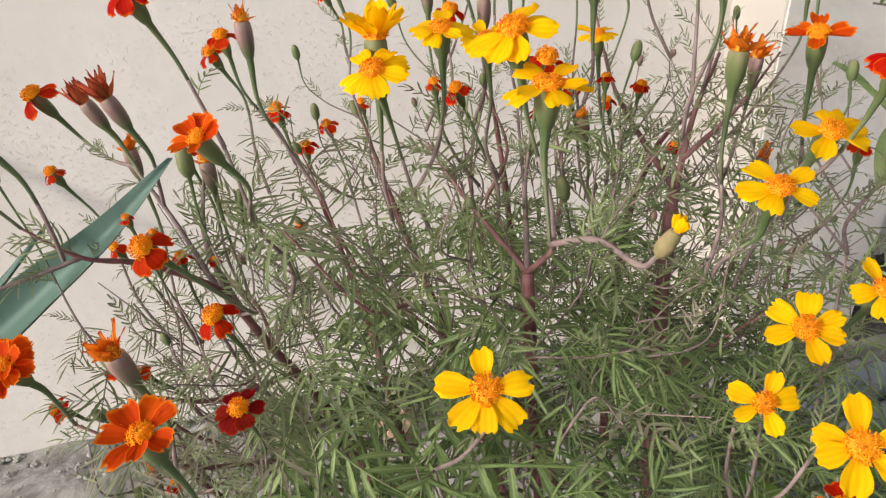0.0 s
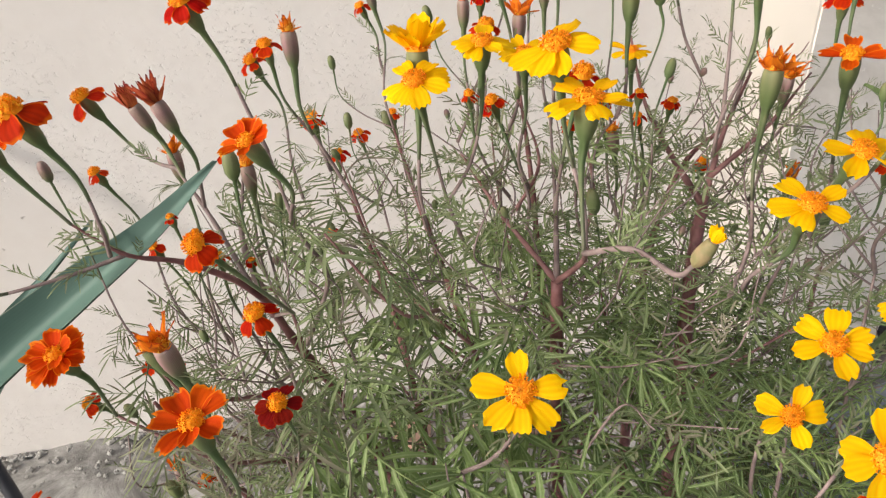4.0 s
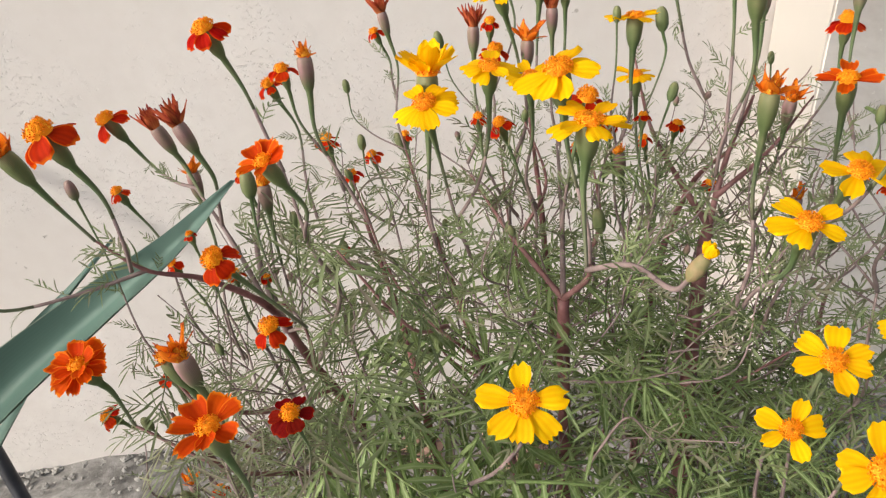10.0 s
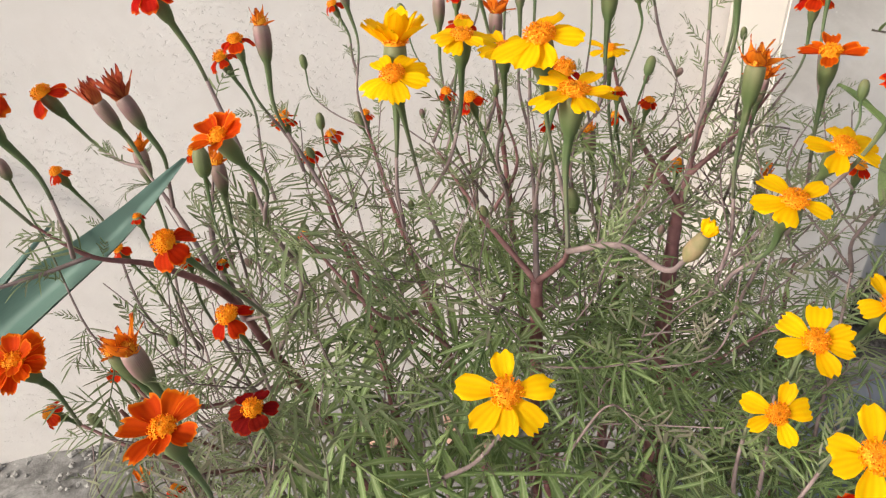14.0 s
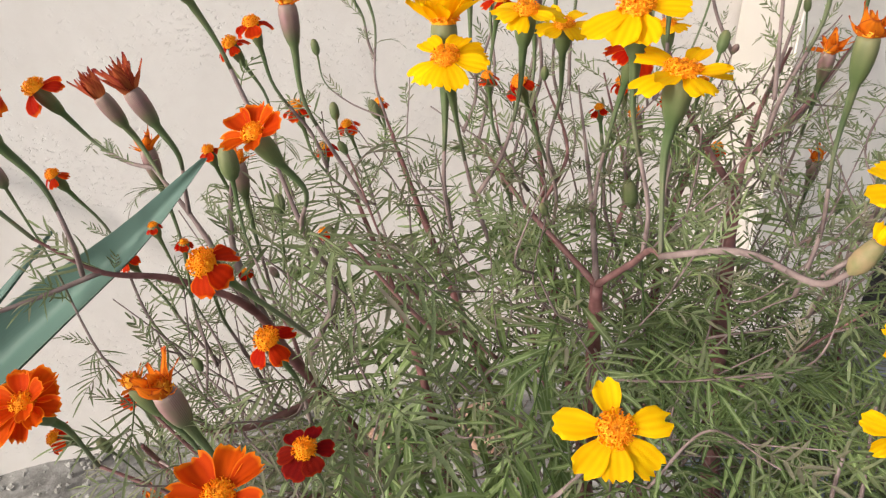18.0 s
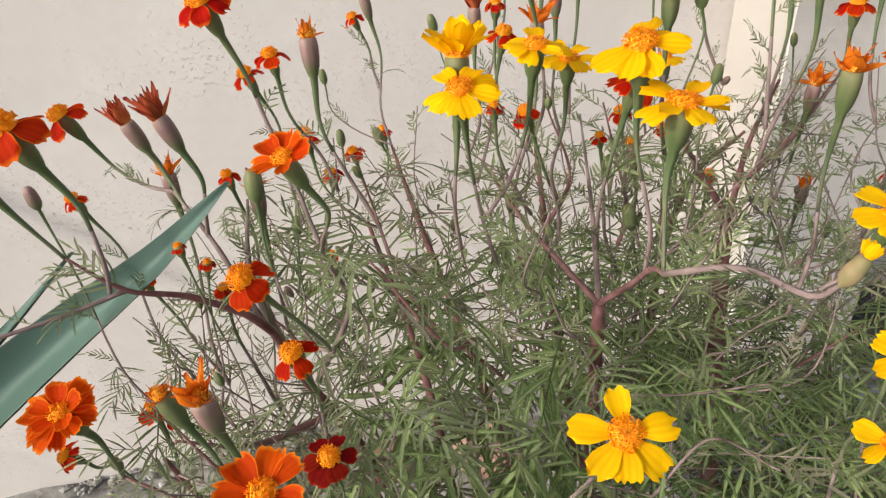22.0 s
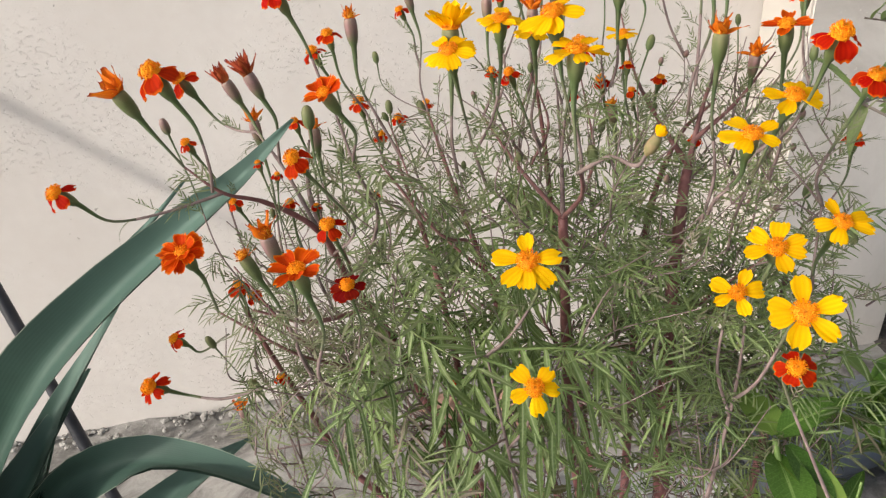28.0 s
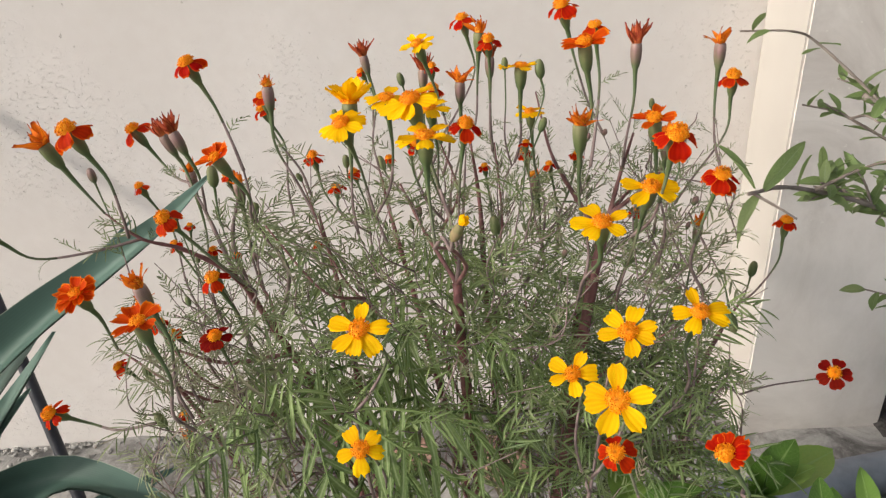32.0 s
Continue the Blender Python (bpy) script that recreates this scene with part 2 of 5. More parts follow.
def tissue(base, dark, edge=None, share=0.35):
    """Petal colour: base with darker furrows, a paler rim if edge is given, and some change from petal to petal."""
    def build(n):
        uv = n.make("ShaderNodeSeparateXYZ")
        n.link(n.coords("UV"), uv.inputs[0])
        u, v = uv.outputs[0], uv.outputs[1]
        mid = n.math("ABSOLUTE", n.math("SUBTRACT", u, 0.5))
        lines = n.math("MULTIPLY", n.math("ADD", n.math("SINE", n.math("MULTIPLY", u, 26.0)), 1.0), 0.5)
        grain = n.noise(280, 4, n.coords())
        col = n.mix(n.math("MULTIPLY", lines, 0.35), base, dark)
        col = n.mix(n.ramp(v, (0.0, (0.75, 0.75, 0.75)), (0.45, (0, 0, 0))), col, dark)
        col = n.mix(n.math("MULTIPLY", grain, 0.3), col, dark)
        if edge:
            rim = n.math("MAXIMUM", n.math("MULTIPLY", mid, 2.0), v)
            col = n.mix(n.ramp(rim, (0.86, (0, 0, 0)), (0.97, (0.9, 0.9, 0.9))), col, edge)
        hue = n.make("ShaderNodeHueSaturation")
        n.link(n.math("ADD", 0.496, n.math("MULTIPLY", n.random(), 0.008)), hue.inputs["Hue"])
        n.link(n.math("ADD", 0.92, n.math("MULTIPLY", n.random(), 0.16)), hue.inputs["Value"])
        n.link(col, hue.inputs["Color"])
        n.colour(hue.outputs[0])
        n.bump(n.math("ADD", lines, grain), 0.25, 0.0006)
        n.through_light(hue.outputs[0], share)
    return build


def florets(n):
    col = n.ramp(n.island(), (0.0, (0.95, 0.25, 0.004)), (0.5, (0.98, 0.37, 0.008)), (1.0, (1.0, 0.50, 0.020)))
    place = n.make("ShaderNodeSeparateXYZ")
    n.link(n.coords(), place.inputs[0])
    out = n.math("SQRT", n.math("ADD", n.math("POWER", place.outputs[0], 2.0), n.math("POWER", place.outputs[1], 2.0)))
    shut = n.ramp(out, (0.08, (0.6, 0.6, 0.6)), (0.26, (0, 0, 0)))
    col = n.mix(shut, col, (0.50, 0.13, 0.008))
    n.colour(col)
    n.through_light(col, 0.2)


def florets_pale(n):
    col = n.ramp(n.island(), (0.0, (0.72, 0.22, 0.01)), (0.5, (0.9, 0.38, 0.02)), (1.0, (0.95, 0.55, 0.06)))
    n.colour(col)
    n.through_light(col, 0.2)


def leafy(low, high, share=0.25, scale=60.0, tint=(0.20, 0.145, 0.13), each="object", amount=0.5, rib=None, veins=True):
    """Leaf green between low and high, changing from leaf to leaf, some of it turning to tint."""
    def build(n):
        pos = n.coords()
        pick = n.random() if each == "object" else n.island()
        col = n.mix(pick, low, high)
        turn = n.ramp(n.math("FRACT", n.math("MULTIPLY", pick, 7.31)), (0.55, (0, 0, 0)), (1.0, (amount,) * 3))
        col = n.mix(turn, col, tint)
        col = n.mix(n.ramp(n.noise(scale, 4, pos), (0.4, (0, 0, 0)), (0.75, (0.4, 0.4, 0.4))), col, tuple(min(1, 1.5 * c + 0.01) for c in high))
        if rib:
            uv = n.make("ShaderNodeSeparateXYZ")
            n.link(n.coords("UV"), uv.inputs[0])
            mid = n.math("ABSOLUTE", n.math("SUBTRACT", uv.outputs[0], 0.5))
            side = n.math("SINE", n.math("MULTIPLY", n.math("SUBTRACT", uv.outputs[1], n.math("MULTIPLY", mid, 0.35)), 95.0))
            if veins:
                col = n.mix(n.ramp(side, (0.80, (0, 0, 0)), (1.0, (0.14, 0.14, 0.14))), col, rib)
            col = n.mix(n.ramp(mid, (0.015, (0.8, 0.8, 0.8)), (0.045 if veins else 0.17, (0, 0, 0))), col, rib)
        n.colour(col)
        n.bump(n.noise(scale * 4, 3, pos), 0.15, 0.0005)
        n.through_light(n.mix(0.5, col, tuple(min(1, 1.6 * c) for c in high)), share)
    return build


def bark(low, high, scale=90.0):
    def build(n):
        pos = n.coords()
        n.colour(n.ramp(n.noise(scale, 5, pos, 0.6), (0.3, low), (0.7, high)))
        n.bump(n.noise(scale * 3, 3, pos), 0.3, 0.0006)
    return build


def calyx(*stops):
    """A flower's cup and the stalk under it: colours from the rim (0) past the cup's foot (0.2) down the stalk."""
    def build(n):
        pos = n.coords()
        uv = n.make("ShaderNodeSeparateXYZ")
        n.link(n.coords("UV"), uv.inputs[0])
        v = n.math("ADD", n.math("MULTIPLY", uv.outputs[1], 0.2), n.math("MULTIPLY", n.math("SUBTRACT", n.noise(140, 3, pos), 0.5), 0.09))
        col = n.ramp(v, *stops)
        col = n.mix(n.ramp(n.noise(70, 4, pos), (0.45, (0, 0, 0)), (0.75, (0.45, 0.45, 0.45))), col, (0.26, 0.235, 0.135))
        ribs = n.math("MULTIPLY", n.math("ADD", n.math("SINE", n.math("MULTIPLY", uv.outputs[0], 31.4)), 1.0), 0.5)
        col = n.mix(n.math("MULTIPLY", ribs, 0.3), col, (0.055, 0.080, 0.032))
        n.colour(col)
        n.bump(n.math("ADD", ribs, n.noise(300, 2, pos)), 0.2, 0.0004)
    return build


def strap_green(n):
    uv = n.make("ShaderNodeSeparateXYZ")
    n.link(n.coords("UV"), uv.inputs[0])
    pos = n.coords()
    mid = n.math("ABSOLUTE", n.math("SUBTRACT", uv.outputs[0], 0.5))
    lines = n.math("MULTIPLY", n.math("ADD", n.math("SINE", n.math("MULTIPLY", uv.outputs[0], 150.0)), 1.0), 0.5)
    col = n.ramp(n.noise(16, 5, pos, 0.6), (0.3, (0.015, 0.038, 0.027)), (0.7, (0.030, 0.070, 0.052)))
    col = n.mix(n.ramp(mid, (0.0, (0.35, 0.35, 0.35)), (0.22, (0, 0, 0))), col, (0.085, 0.155, 0.12))
    col = n.mix(n.math("MULTIPLY", lines, 0.10), col, (0.10, 0.17, 0.135))
    # paler towards the tip: waxy bloom plus sunlight put into the colour
    col = n.mix(n.ramp(uv.outputs[1], (0.30, (0, 0, 0)), (0.75, (0.6, 0.6, 0.6))), col, (0.165, 0.265, 0.225))
    col = n.mix(n.ramp(mid, (0.484, (0, 0, 0)), (0.494, (0.7, 0.7, 0.7))), col, (0.42, 0.45, 0.36))
    n.colour(col)
    n.bump(lines, 0.06, 0.0005)
    n.through_light(col, 0.12)


MAT = {
    "wall": material("wall_plaster", wall_paint, 0.85, 0.15),
    "pillar": material("pillar_plaster", pillar_paint, 0.8, 0.15),
    "return": material("return_plaster_sun_dimmed", return_sun_dimmed, 0.8, 0.15),
    "concrete": material("concrete", concrete, 0.9, 0.1),
    "soil": material("soil", soil, 0.95, 0.05),
    "pot": material("white_pot", pot_white, 0.5, 0.3),
    "tub": material("blue_plastic", tub_blue, 0.42, 0.4),
    "yellow": material("yellow_petal", tissue((1.0, 0.62, 0.002), (0.96, 0.38, 0.001)), 0.62, 0.08),
    "orange": material("orange_petal", tissue((0.74, 0.085, 0.002), (0.52, 0.036, 0.002), (0.88, 0.24, 0.01), share=0.45), 0.62, 0.08),
    "red": material("red_petal", tissue((0.62, 0.022, 0.002), (0.36, 0.008, 0.002), (0.88, 0.17, 0.008), share=0.48), 0.62, 0.08),
    "dark": material("dark_red_petal", tissue((0.26, 0.008, 0.004), (0.12, 0.004, 0.004), (0.36, 0.025, 0.004), share=0.42), 0.62, 0.08),
    "wilt": material("faded_petal", tissue((0.88, 0.25, 0.012), (0.62, 0.12, 0.012), (0.42, 0.06, 0.02)), 0.6, 0.15),
    "spent": material("withered_petal", tissue((0.42, 0.052, 0.030), (0.70, 0.24, 0.075), (0.25, 0.022, 0.028)), 0.7, 0.1),
    "disc": material("disc_florets", florets, 0.6, 0.2),
    "disc_pale": material("pale_florets", florets_pale, 0.6, 0.2),
    "calyx": material("calyx_green", calyx((0.0, (0.21, 0.21, 0.10)), (0.08, (0.125, 0.155, 0.062)), (0.22, (0.080, 0.125, 0.048)), (0.45, (0.120, 0.165, 0.080)), (1.0, (0.19, 0.180, 0.135))), 0.5, 0.25),
    "bud_pale": material("pale_bud", bark((0.13, 0.165, 0.060), (0.36, 0.23, 0.14), 110), 0.6, 0.2),
    "calyx_old": material("calyx_purple", calyx((0.0, (0.37, 0.25, 0.23)), (0.05, (0.28, 0.155, 0.160)), (0.11, (0.21, 0.130, 0.115)), (0.18, (0.095, 0.130, 0.055)), (0.5, (0.120, 0.165, 0.080)), (1.0, (0.19, 0.180, 0.135))), 0.55, 0.25),
    "stem": material("stem_purple", bark((0.15, 0.070, 0.068), (0.32, 0.165, 0.162)), 0.55, 0.25),
    "old_stem": material("stem_dark_purple", bark((0.11, 0.042, 0.042), (0.29, 0.130, 0.130), 70), 0.5, 0.3),
    "twig": material("twig_grey", bark((0.155, 0.110, 0.106), (0.31, 0.235, 0.226)), 0.65, 0.2),
    "leaf": material("marigold_leaf", leafy((0.052, 0.095, 0.035), (0.262, 0.352, 0.130), share=0.36, amount=0.36, rib=(0.44, 0.52, 0.29), veins=False), 0.55, 0.25),
    "leaf_mass": material("marigold_leaf_mass", leafy((0.052, 0.095, 0.035), (0.262, 0.352, 0.130), share=0.36, amount=0.36, rib=(0.44, 0.52, 0.29), veins=False, each="island"), 0.55, 0.25),
    "fine": material("fine_leaf", leafy((0.076, 0.104, 0.050), (0.255, 0.302, 0.155), share=0.38, tint=(0.28, 0.190, 0.195), amount=0.7), 0.6, 0.2),
    "fine_mass": material("fine_leaf_mass", leafy((0.076, 0.104, 0.050), (0.255, 0.302, 0.155), share=0.38, tint=(0.28, 0.190, 0.195), each="island", amount=0.7), 0.6, 0.2),
    # older, browner leaves; the shade low in the bush is put into their colour too
    "old_shaded_mass": material("old_shaded_leaf_mass", leafy((0.042, 0.056, 0.026), (0.145, 0.172, 0.085), share=0.32, tint=(0.22, 0.150, 0.130), amount=0.7, rib=(0.25, 0.27, 0.165), veins=False, each="island"), 0.6, 0.2),
    "faded": material("faded_leaf", leafy((0.13, 0.120, 0.055), (0.27, 0.255, 0.14), share=0.3, tint=(0.33, 0.20, 0.17), amount=0.6, rib=(0.40, 0.37, 0.25), veins=False, each="island"), 0.65, 0.2),
    "dead": material("dead_twig", bark((0.060, 0.035, 0.030), (0.20, 0.14, 0.12), 120), 0.8, 0.1),
    "strap": material("strap_leaf", strap_green, 0.55, 0.25),
    "broad": material("broad_leaf", leafy((0.030, 0.080, 0.012), (0.115, 0.225, 0.038), 0.32, 40, (0.36, 0.48, 0.11), amount=0.85, rib=(0.30, 0.44, 0.14)), 0.42, 0.35),
    "shrub": material("shrub_leaf", leafy((0.085, 0.135, 0.042), (0.225, 0.310, 0.115), 0.38, 40, (0.20, 0.21, 0.12), rib=(0.27, 0.32, 0.18)), 0.5, 0.3),
    "wood": material("shrub_wood", bark((0.17, 0.135, 0.115), (0.33, 0.28, 0.25), 60), 0.8, 0.1),
    "green_stem": material("green_stem", bark((0.08, 0.14, 0.035), (0.16, 0.24, 0.07)), 0.5, 0.3),
    "rod": material("black_rod", bark((0.018, 0.019, 0.024), (0.045, 0.046, 0.055), 30), 0.5, 0.3),
    "pipe": material("grey_pipe", bark((0.13, 0.15, 0.18), (0.24, 0.26, 0.30), 20), 0.45, 0.35),
    "debris": material("plaster_debris", bark((0.22, 0.21, 0.195), (0.46, 0.445, 0.42), 60), 0.9, 0.1),
    "gravel": material("dark_gravel", bark((0.05, 0.046, 0.043), (0.13, 0.12, 0.112), 120), 0.9, 0.1),
    "brick": material("brick_shard", bark((0.26, 0.15, 0.11), (0.40, 0.27, 0.21), 50), 0.9, 0.1),
    "straw": material("dry_straw", bark((0.42, 0.33, 0.22), (0.60, 0.52, 0.40), 60), 0.8, 0.1),
}

rng = random.Random(7)

# ---- setting: wall, pillar, ground ----
WALL_Y, PILLAR_X, PILLAR_X2, PILLAR_Y = 0.853, 0.559, 0.800, 0.735


def plain(name, shape, mat, label, category, kind="structure", smooth=False):
    return tagged(new(name, shape.mesh(name, mat, smooth)), label, category, "", kind)


s = Shape()
s.box((-6, WALL_Y, -0.1), (8, WALL_Y + 0.22, 2.4))
plain("wall_north", s, MAT["wall"], "cream painted rough plaster garden wall with small pits", "wall")
s = Shape()
s.box((PILLAR_X, PILLAR_Y, -0.1), (PILLAR_X2, WALL_Y - 0.002, 2.5))
pillar = plain("pillar", s, MAT["pillar"], "smooth grey-cream plastered pillar standing out from the wall", "pillar")
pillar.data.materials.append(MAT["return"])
# only the face turned to the sun takes the darkened plaster
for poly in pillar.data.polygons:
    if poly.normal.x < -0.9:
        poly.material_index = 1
bm = bmesh.new()
bm.from_mesh(pillar.data)
bmesh.ops.bevel(bm, geom=[e for e in bm.edges if abs(e.verts[0].co.z - e.verts[1].co.z) > 1], offset=0.003, segments=2, affect="EDGES")
bm.to_mesh(pillar.data)
bm.free()

s = Shape()
n_g = 60
xs = [-1.3 + 2.9 * k / n_g for k in range(n_g + 1)]
xs = [-40, -12, -4, -2] + xs + [2.2, 4, 12, 40]
ys = [-40, -12, -4, -1.5] + [-0.6 + 1.6 * k / 44 for k in range(45)] + [1.4, 4, 12, 40]
s.grid([[(x, y, (0.012 * noise.noise((x * 7, y * 7, 0)) + 0.006 * noise.noise((x * 25, y * 25, 3))) if abs(x) < 1.6 and -0.6 < y < 1.0 else 0.0) for x in xs] for y in ys])
plain("ground", s, MAT["concrete"], "weathered grey concrete ground with pale mortar stains", "ground", smooth=True)


def lump(shape, at, size, seed):
    """A broken stone: a rough ball pushed in and out."""
    rows = []
    for i in range(6):
        a = math.pi * i / 5
        row = []
        for j in range(8):
            b = 2 * math.pi * j / 8
            d = Vector((math.sin(a) * math.cos(b), math.sin(a) * math.sin(b), math.cos(a) * 0.6))
            row.append(Vector(at) + d * size * (1 + 0.7 * noise.noise(d * 1.6 + Vector((seed * 3.1, seed, 0)))))
        rows.append(row)
    shape.grid(rows, closed=True)


s = Shape()
for k in range(520):
    x = rng.uniform(-0.75, 0.55)
    d = rng.random() ** 2.2
    lump(s, (x, WALL_Y - 0.004 - 0.14 * d, 0.002), rng.uniform(0.0015, 0.0065) * (1.15 - d), k)
plain("plaster_rubble", s, MAT["debris"], "pale crumbs of fallen plaster along the foot of the wall", "rubble", "stuff", False)
s = Shape()
for k in range(2600):
    far = rng.random()
    lump(s, (rng.uniform(0.80, 1.6), WALL_Y - 0.003 - 0.13 * far, 0.003 + 0.045 * (1 - far) * rng.random()), rng.uniform(0.0012, 0.0045), k)
heap_x = [0.79 + 0.82 * i / 60 for i in range(61)]
s.grid([[(x, WALL_Y - 0.001 - 0.17 * j / 14, 0.052 * (1 - j / 14) ** 1.3 * (0.75 + 0.5 * noise.noise((x * 9, j * 0.3, 1))) + 0.006 * noise.noise((x * 60, j * 1.1, 5)) - 0.004) for x in heap_x] for j in range(15)])
plain("soil_heap", s, MAT["gravel"], "dark heap of soil and gravel beside the pillar", "soil", "stuff", False)
for at, size in (((0.16, 0.70, 0.025), 0.05), ((0.02, 0.74, 0.02), 0.035)):
    s = Shape()
    lump(s, (0, 0, 0), size, size * 50)
    shard = plain("brick_shard", s, MAT["brick"], "broken piece of reddish brick on the ground", "brick", "", False)
    shard.location = at
    tagged(shard, group="brick shards at the wall")

# ---- grey pipe and black rod ----
s = Shape()
s.tube([(0.40, 0.56, 0.034), (1.2, 0.66, 0.034)], [0.032, 0.032], 16, cap=False)
s.tube([(0.40, 0.56, 0.034), (1.2, 0.66, 0.034)], [0.027, 0.027], 16, cap=False)
pipe = plain("pipe", s, MAT["pipe"], "grey plastic pipe lying on the concrete ground", "pipe", "", True)
tagged(pipe, group="pipes on the ground")
copy_thing(pipe, pose(0.012, -0.078, 0))
s = Shape()
rod = spline([(-0.366, 0.477, 0.0), (-0.492, 0.660, 0.340), (-0.617, 0.838, 0.680)], 14)
s.tube(rod, [0.0078] * 14, 10)
plain("rod", s, MAT["rod"], "thin black rod leaning against the wall", "rod", "", True)


# ---- pots ----
def lathe(shape, centre, profile, sides=48):
    shape.grid([[(centre[0] + r * math.cos(2 * math.pi * k / sides), centre[1] + r * math.sin(2 * math.pi * k / sides), z) for k in range(sides)] for r, z in profile], closed=True)


def soil_disc(centre, radius, z, seed):
    shape = Shape()
    rows = []
    for i in range(15):
        r = radius * i / 14 + 0.0005
        rows.append([(centre[0] + r * math.cos(a), centre[1] + r * math.sin(a), z + 0.012 * noise.noise((r * 30 * math.cos(a), r * 30 * math.sin(a), seed))) for a in (2 * math.pi * k / 40 for k in range(40))])
    shape.grid(rows, closed=True)
    return shape


POT = (0.145, 0.195)
pot = thing("plant_pot", (*POT, 0), "round white pot with a thick rim filled with dark soil", "pot")
s = Shape()
lathe(s, POT, [(0.001, 0.004), (0.115, 0.004), (0.120, 0.01), (0.152, 0.245), (0.166, 0.250), (0.170, 0.256), (0.170, 0.278), (0.164, 0.284), (0.156, 0.280), (0.148, 0.25), (0.14, 0.20)])
part("pot_body", s.mesh("pot_body", MAT["pot"]), pot)
part("soil", soil_disc(POT, 0.147, 0.222, 1.0).mesh("soil", MAT["soil"]), pot, label="dark moist potting soil")

TUB = (0.760, 0.195)
tub = thing("plastic_tub", (*TUB, 0), "large round blue plastic tub with soil and small weeds", "tub")
s = Shape()
lathe(s, TUB, [(0.001, 0.003), (0.20, 0.003), (0.212, 0.012), (0.262, 0.258), (0.263, 0.262), (0.284, 0.264), (0.287, 0.268), (0.287, 0.294), (0.284, 0.299), (0.280, 0.300), (0.262, 0.300), (0.258, 0.299), (0.256, 0.295), (0.250, 0.24), (0.236, 0.14)], 64)
part("tub_body", s.mesh("tub_body", MAT["tub"]), tub)
part("soil", soil_disc(TUB, 0.243, 0.192, 4.0).mesh("soil", MAT["soil"]), tub, label="dark soil in the tub")


# ---- leaf shapes ----
def leaflet(shape, at, way, up, length, width, teeth=5, droop=0.15, sickle=0.0):
    """A narrow toothed leaflet, folded a little along its midrib and bent towards its tip."""
    way, up = Vector(way).normalized(), Vector(up)
    side = way.cross(up).normalized()
    up = side.cross(way).normalized()
    rows, n = [], teeth * 2
    for i in range(n + 1):
        t = i / n
        w = width * 0.5 * (math.sin(math.pi * min(1, t * 0.93 + 0.07)) ** 0.62) * (1.0 if i % 2 else 0.80)
        w = max(w, width * 0.03)
        c = Vector(at) + way * length * t + (side * sickle - up * droop) * length * t * t
        rows.append([c - side * w + up * w * 0.30, c, c + side * w + up * w * 0.30])
    shape.grid(rows, uv=True)


def pinnate(seed, pairs, spread, width, pitch, bow, teeth, leans, hang, sags):
    """A feathered leaf of length 1 that sets out along +y: its arching midrib, leaflet pairs and an end leaflet.
    pitch: how steeply it rises; bow: how far it bends down on its way; hang: how far the leaflets hang."""
    r = random.Random(seed)
    shape = Shape()
    swing = r.uniform(-0.7, 0.7)
    axis = [Vector((0, 0, 0))]
    for k in range(10):
        t = (k + 0.5) / 10
        p, y = pitch - bow * t, swing * t
        axis.append(axis[-1] + Vector((math.sin(y) * math.cos(p), math.cos(y) * math.cos(p), math.sin(p))) * 0.1)
    shape.tube(axis, [0.013 * (1 - 0.7 * k / 10) for k in range(11)], 4)
    for k in range(pairs):
        t = 0.20 + 0.76 * k / pairs
        for sgn in (-1, 1):
            s10 = min(9.99, (t + r.uniform(-0.02, 0.02)) * 10)
            i = int(s10)
            p, way = axis[i].lerp(axis[i + 1], s10 - i), (axis[i + 1] - axis[i]).normalized()
            side = way.cross(Vector((0, 0, 1))).normalized() * sgn
            up = side.cross(way) * sgn
            ang = radians(r.uniform(*leans) * (1.12 - 0.4 * t))
            d = way * math.cos(ang) + side * math.sin(ang) + up * r.uniform(-0.10, 0.25) - Vector((0, 0, hang * r.uniform(0.5, 1.3)))
            size = spread * math.sin(math.pi * (0.25 + 0.55 * t)) ** 0.7
            if r.random() > 0.05:
                leaflet(shape, p, d, up, size * r.uniform(0.62, 1.12), width * r.uniform(0.8, 1.2), teeth, r.uniform(*sags), sgn * r.uniform(-0.30, 0.12))
    leaflet(shape, axis[-1], axis[-1] - axis[-2], (0, 0, 1), spread * 0.8, width, teeth, 0.2)
    return shape


BIG = [pinnate(k, 5 + k % 3, 0.46, 0.054, 0.55 + 0.1 * (k % 3), 1.3 + 0.35 * (k % 4), 6, (48, 72), 0.30 + 0.18 * (k % 4), (0.05, 0.45)) for k in range(6)]
MID = [pinnate(40 + k, 5 + k % 3, 0.50, 0.044, 0.5 + 0.15 * (k % 3), 1.1 + 0.35 * (k % 4), 4, (42, 64), 0.05 + 0.12 * (k % 4), (-0.1, 0.35)) for k in range(6)]
SLIM = [pinnate(60 + k, 5 + k % 3, 0.50, 0.034, 0.5 + 0.15 * (k % 3), 1.2 + 0.4 * (k % 4), 4, (40, 62), 0.10 + 0.18 * (k % 4), (-0.2, 0.35)) for k in range(6)]
FINE = [pinnate(20 + k, 4 + k % 3, 0.36, 0.050, 0.2 + 0.1 * (k % 3), (0.9, -0.7, 0.3, 1.4, -0.2, 0.7)[k], 2, (32, 58), (0.1, -0.2, 0.0, 0.25, -0.1, 0.1)[k], (-0.45, 0.25)) for k in range(6)]
BIG_MESH = [sh.mesh("leaf", MAT["leaf"]) for sh in BIG]
MID_MESH = [sh.mesh("leaf", MAT["leaf"]) for sh in MID]
SLIM_MESH = [sh.mesh("leaf", MAT["fine"]) for sh in SLIM]
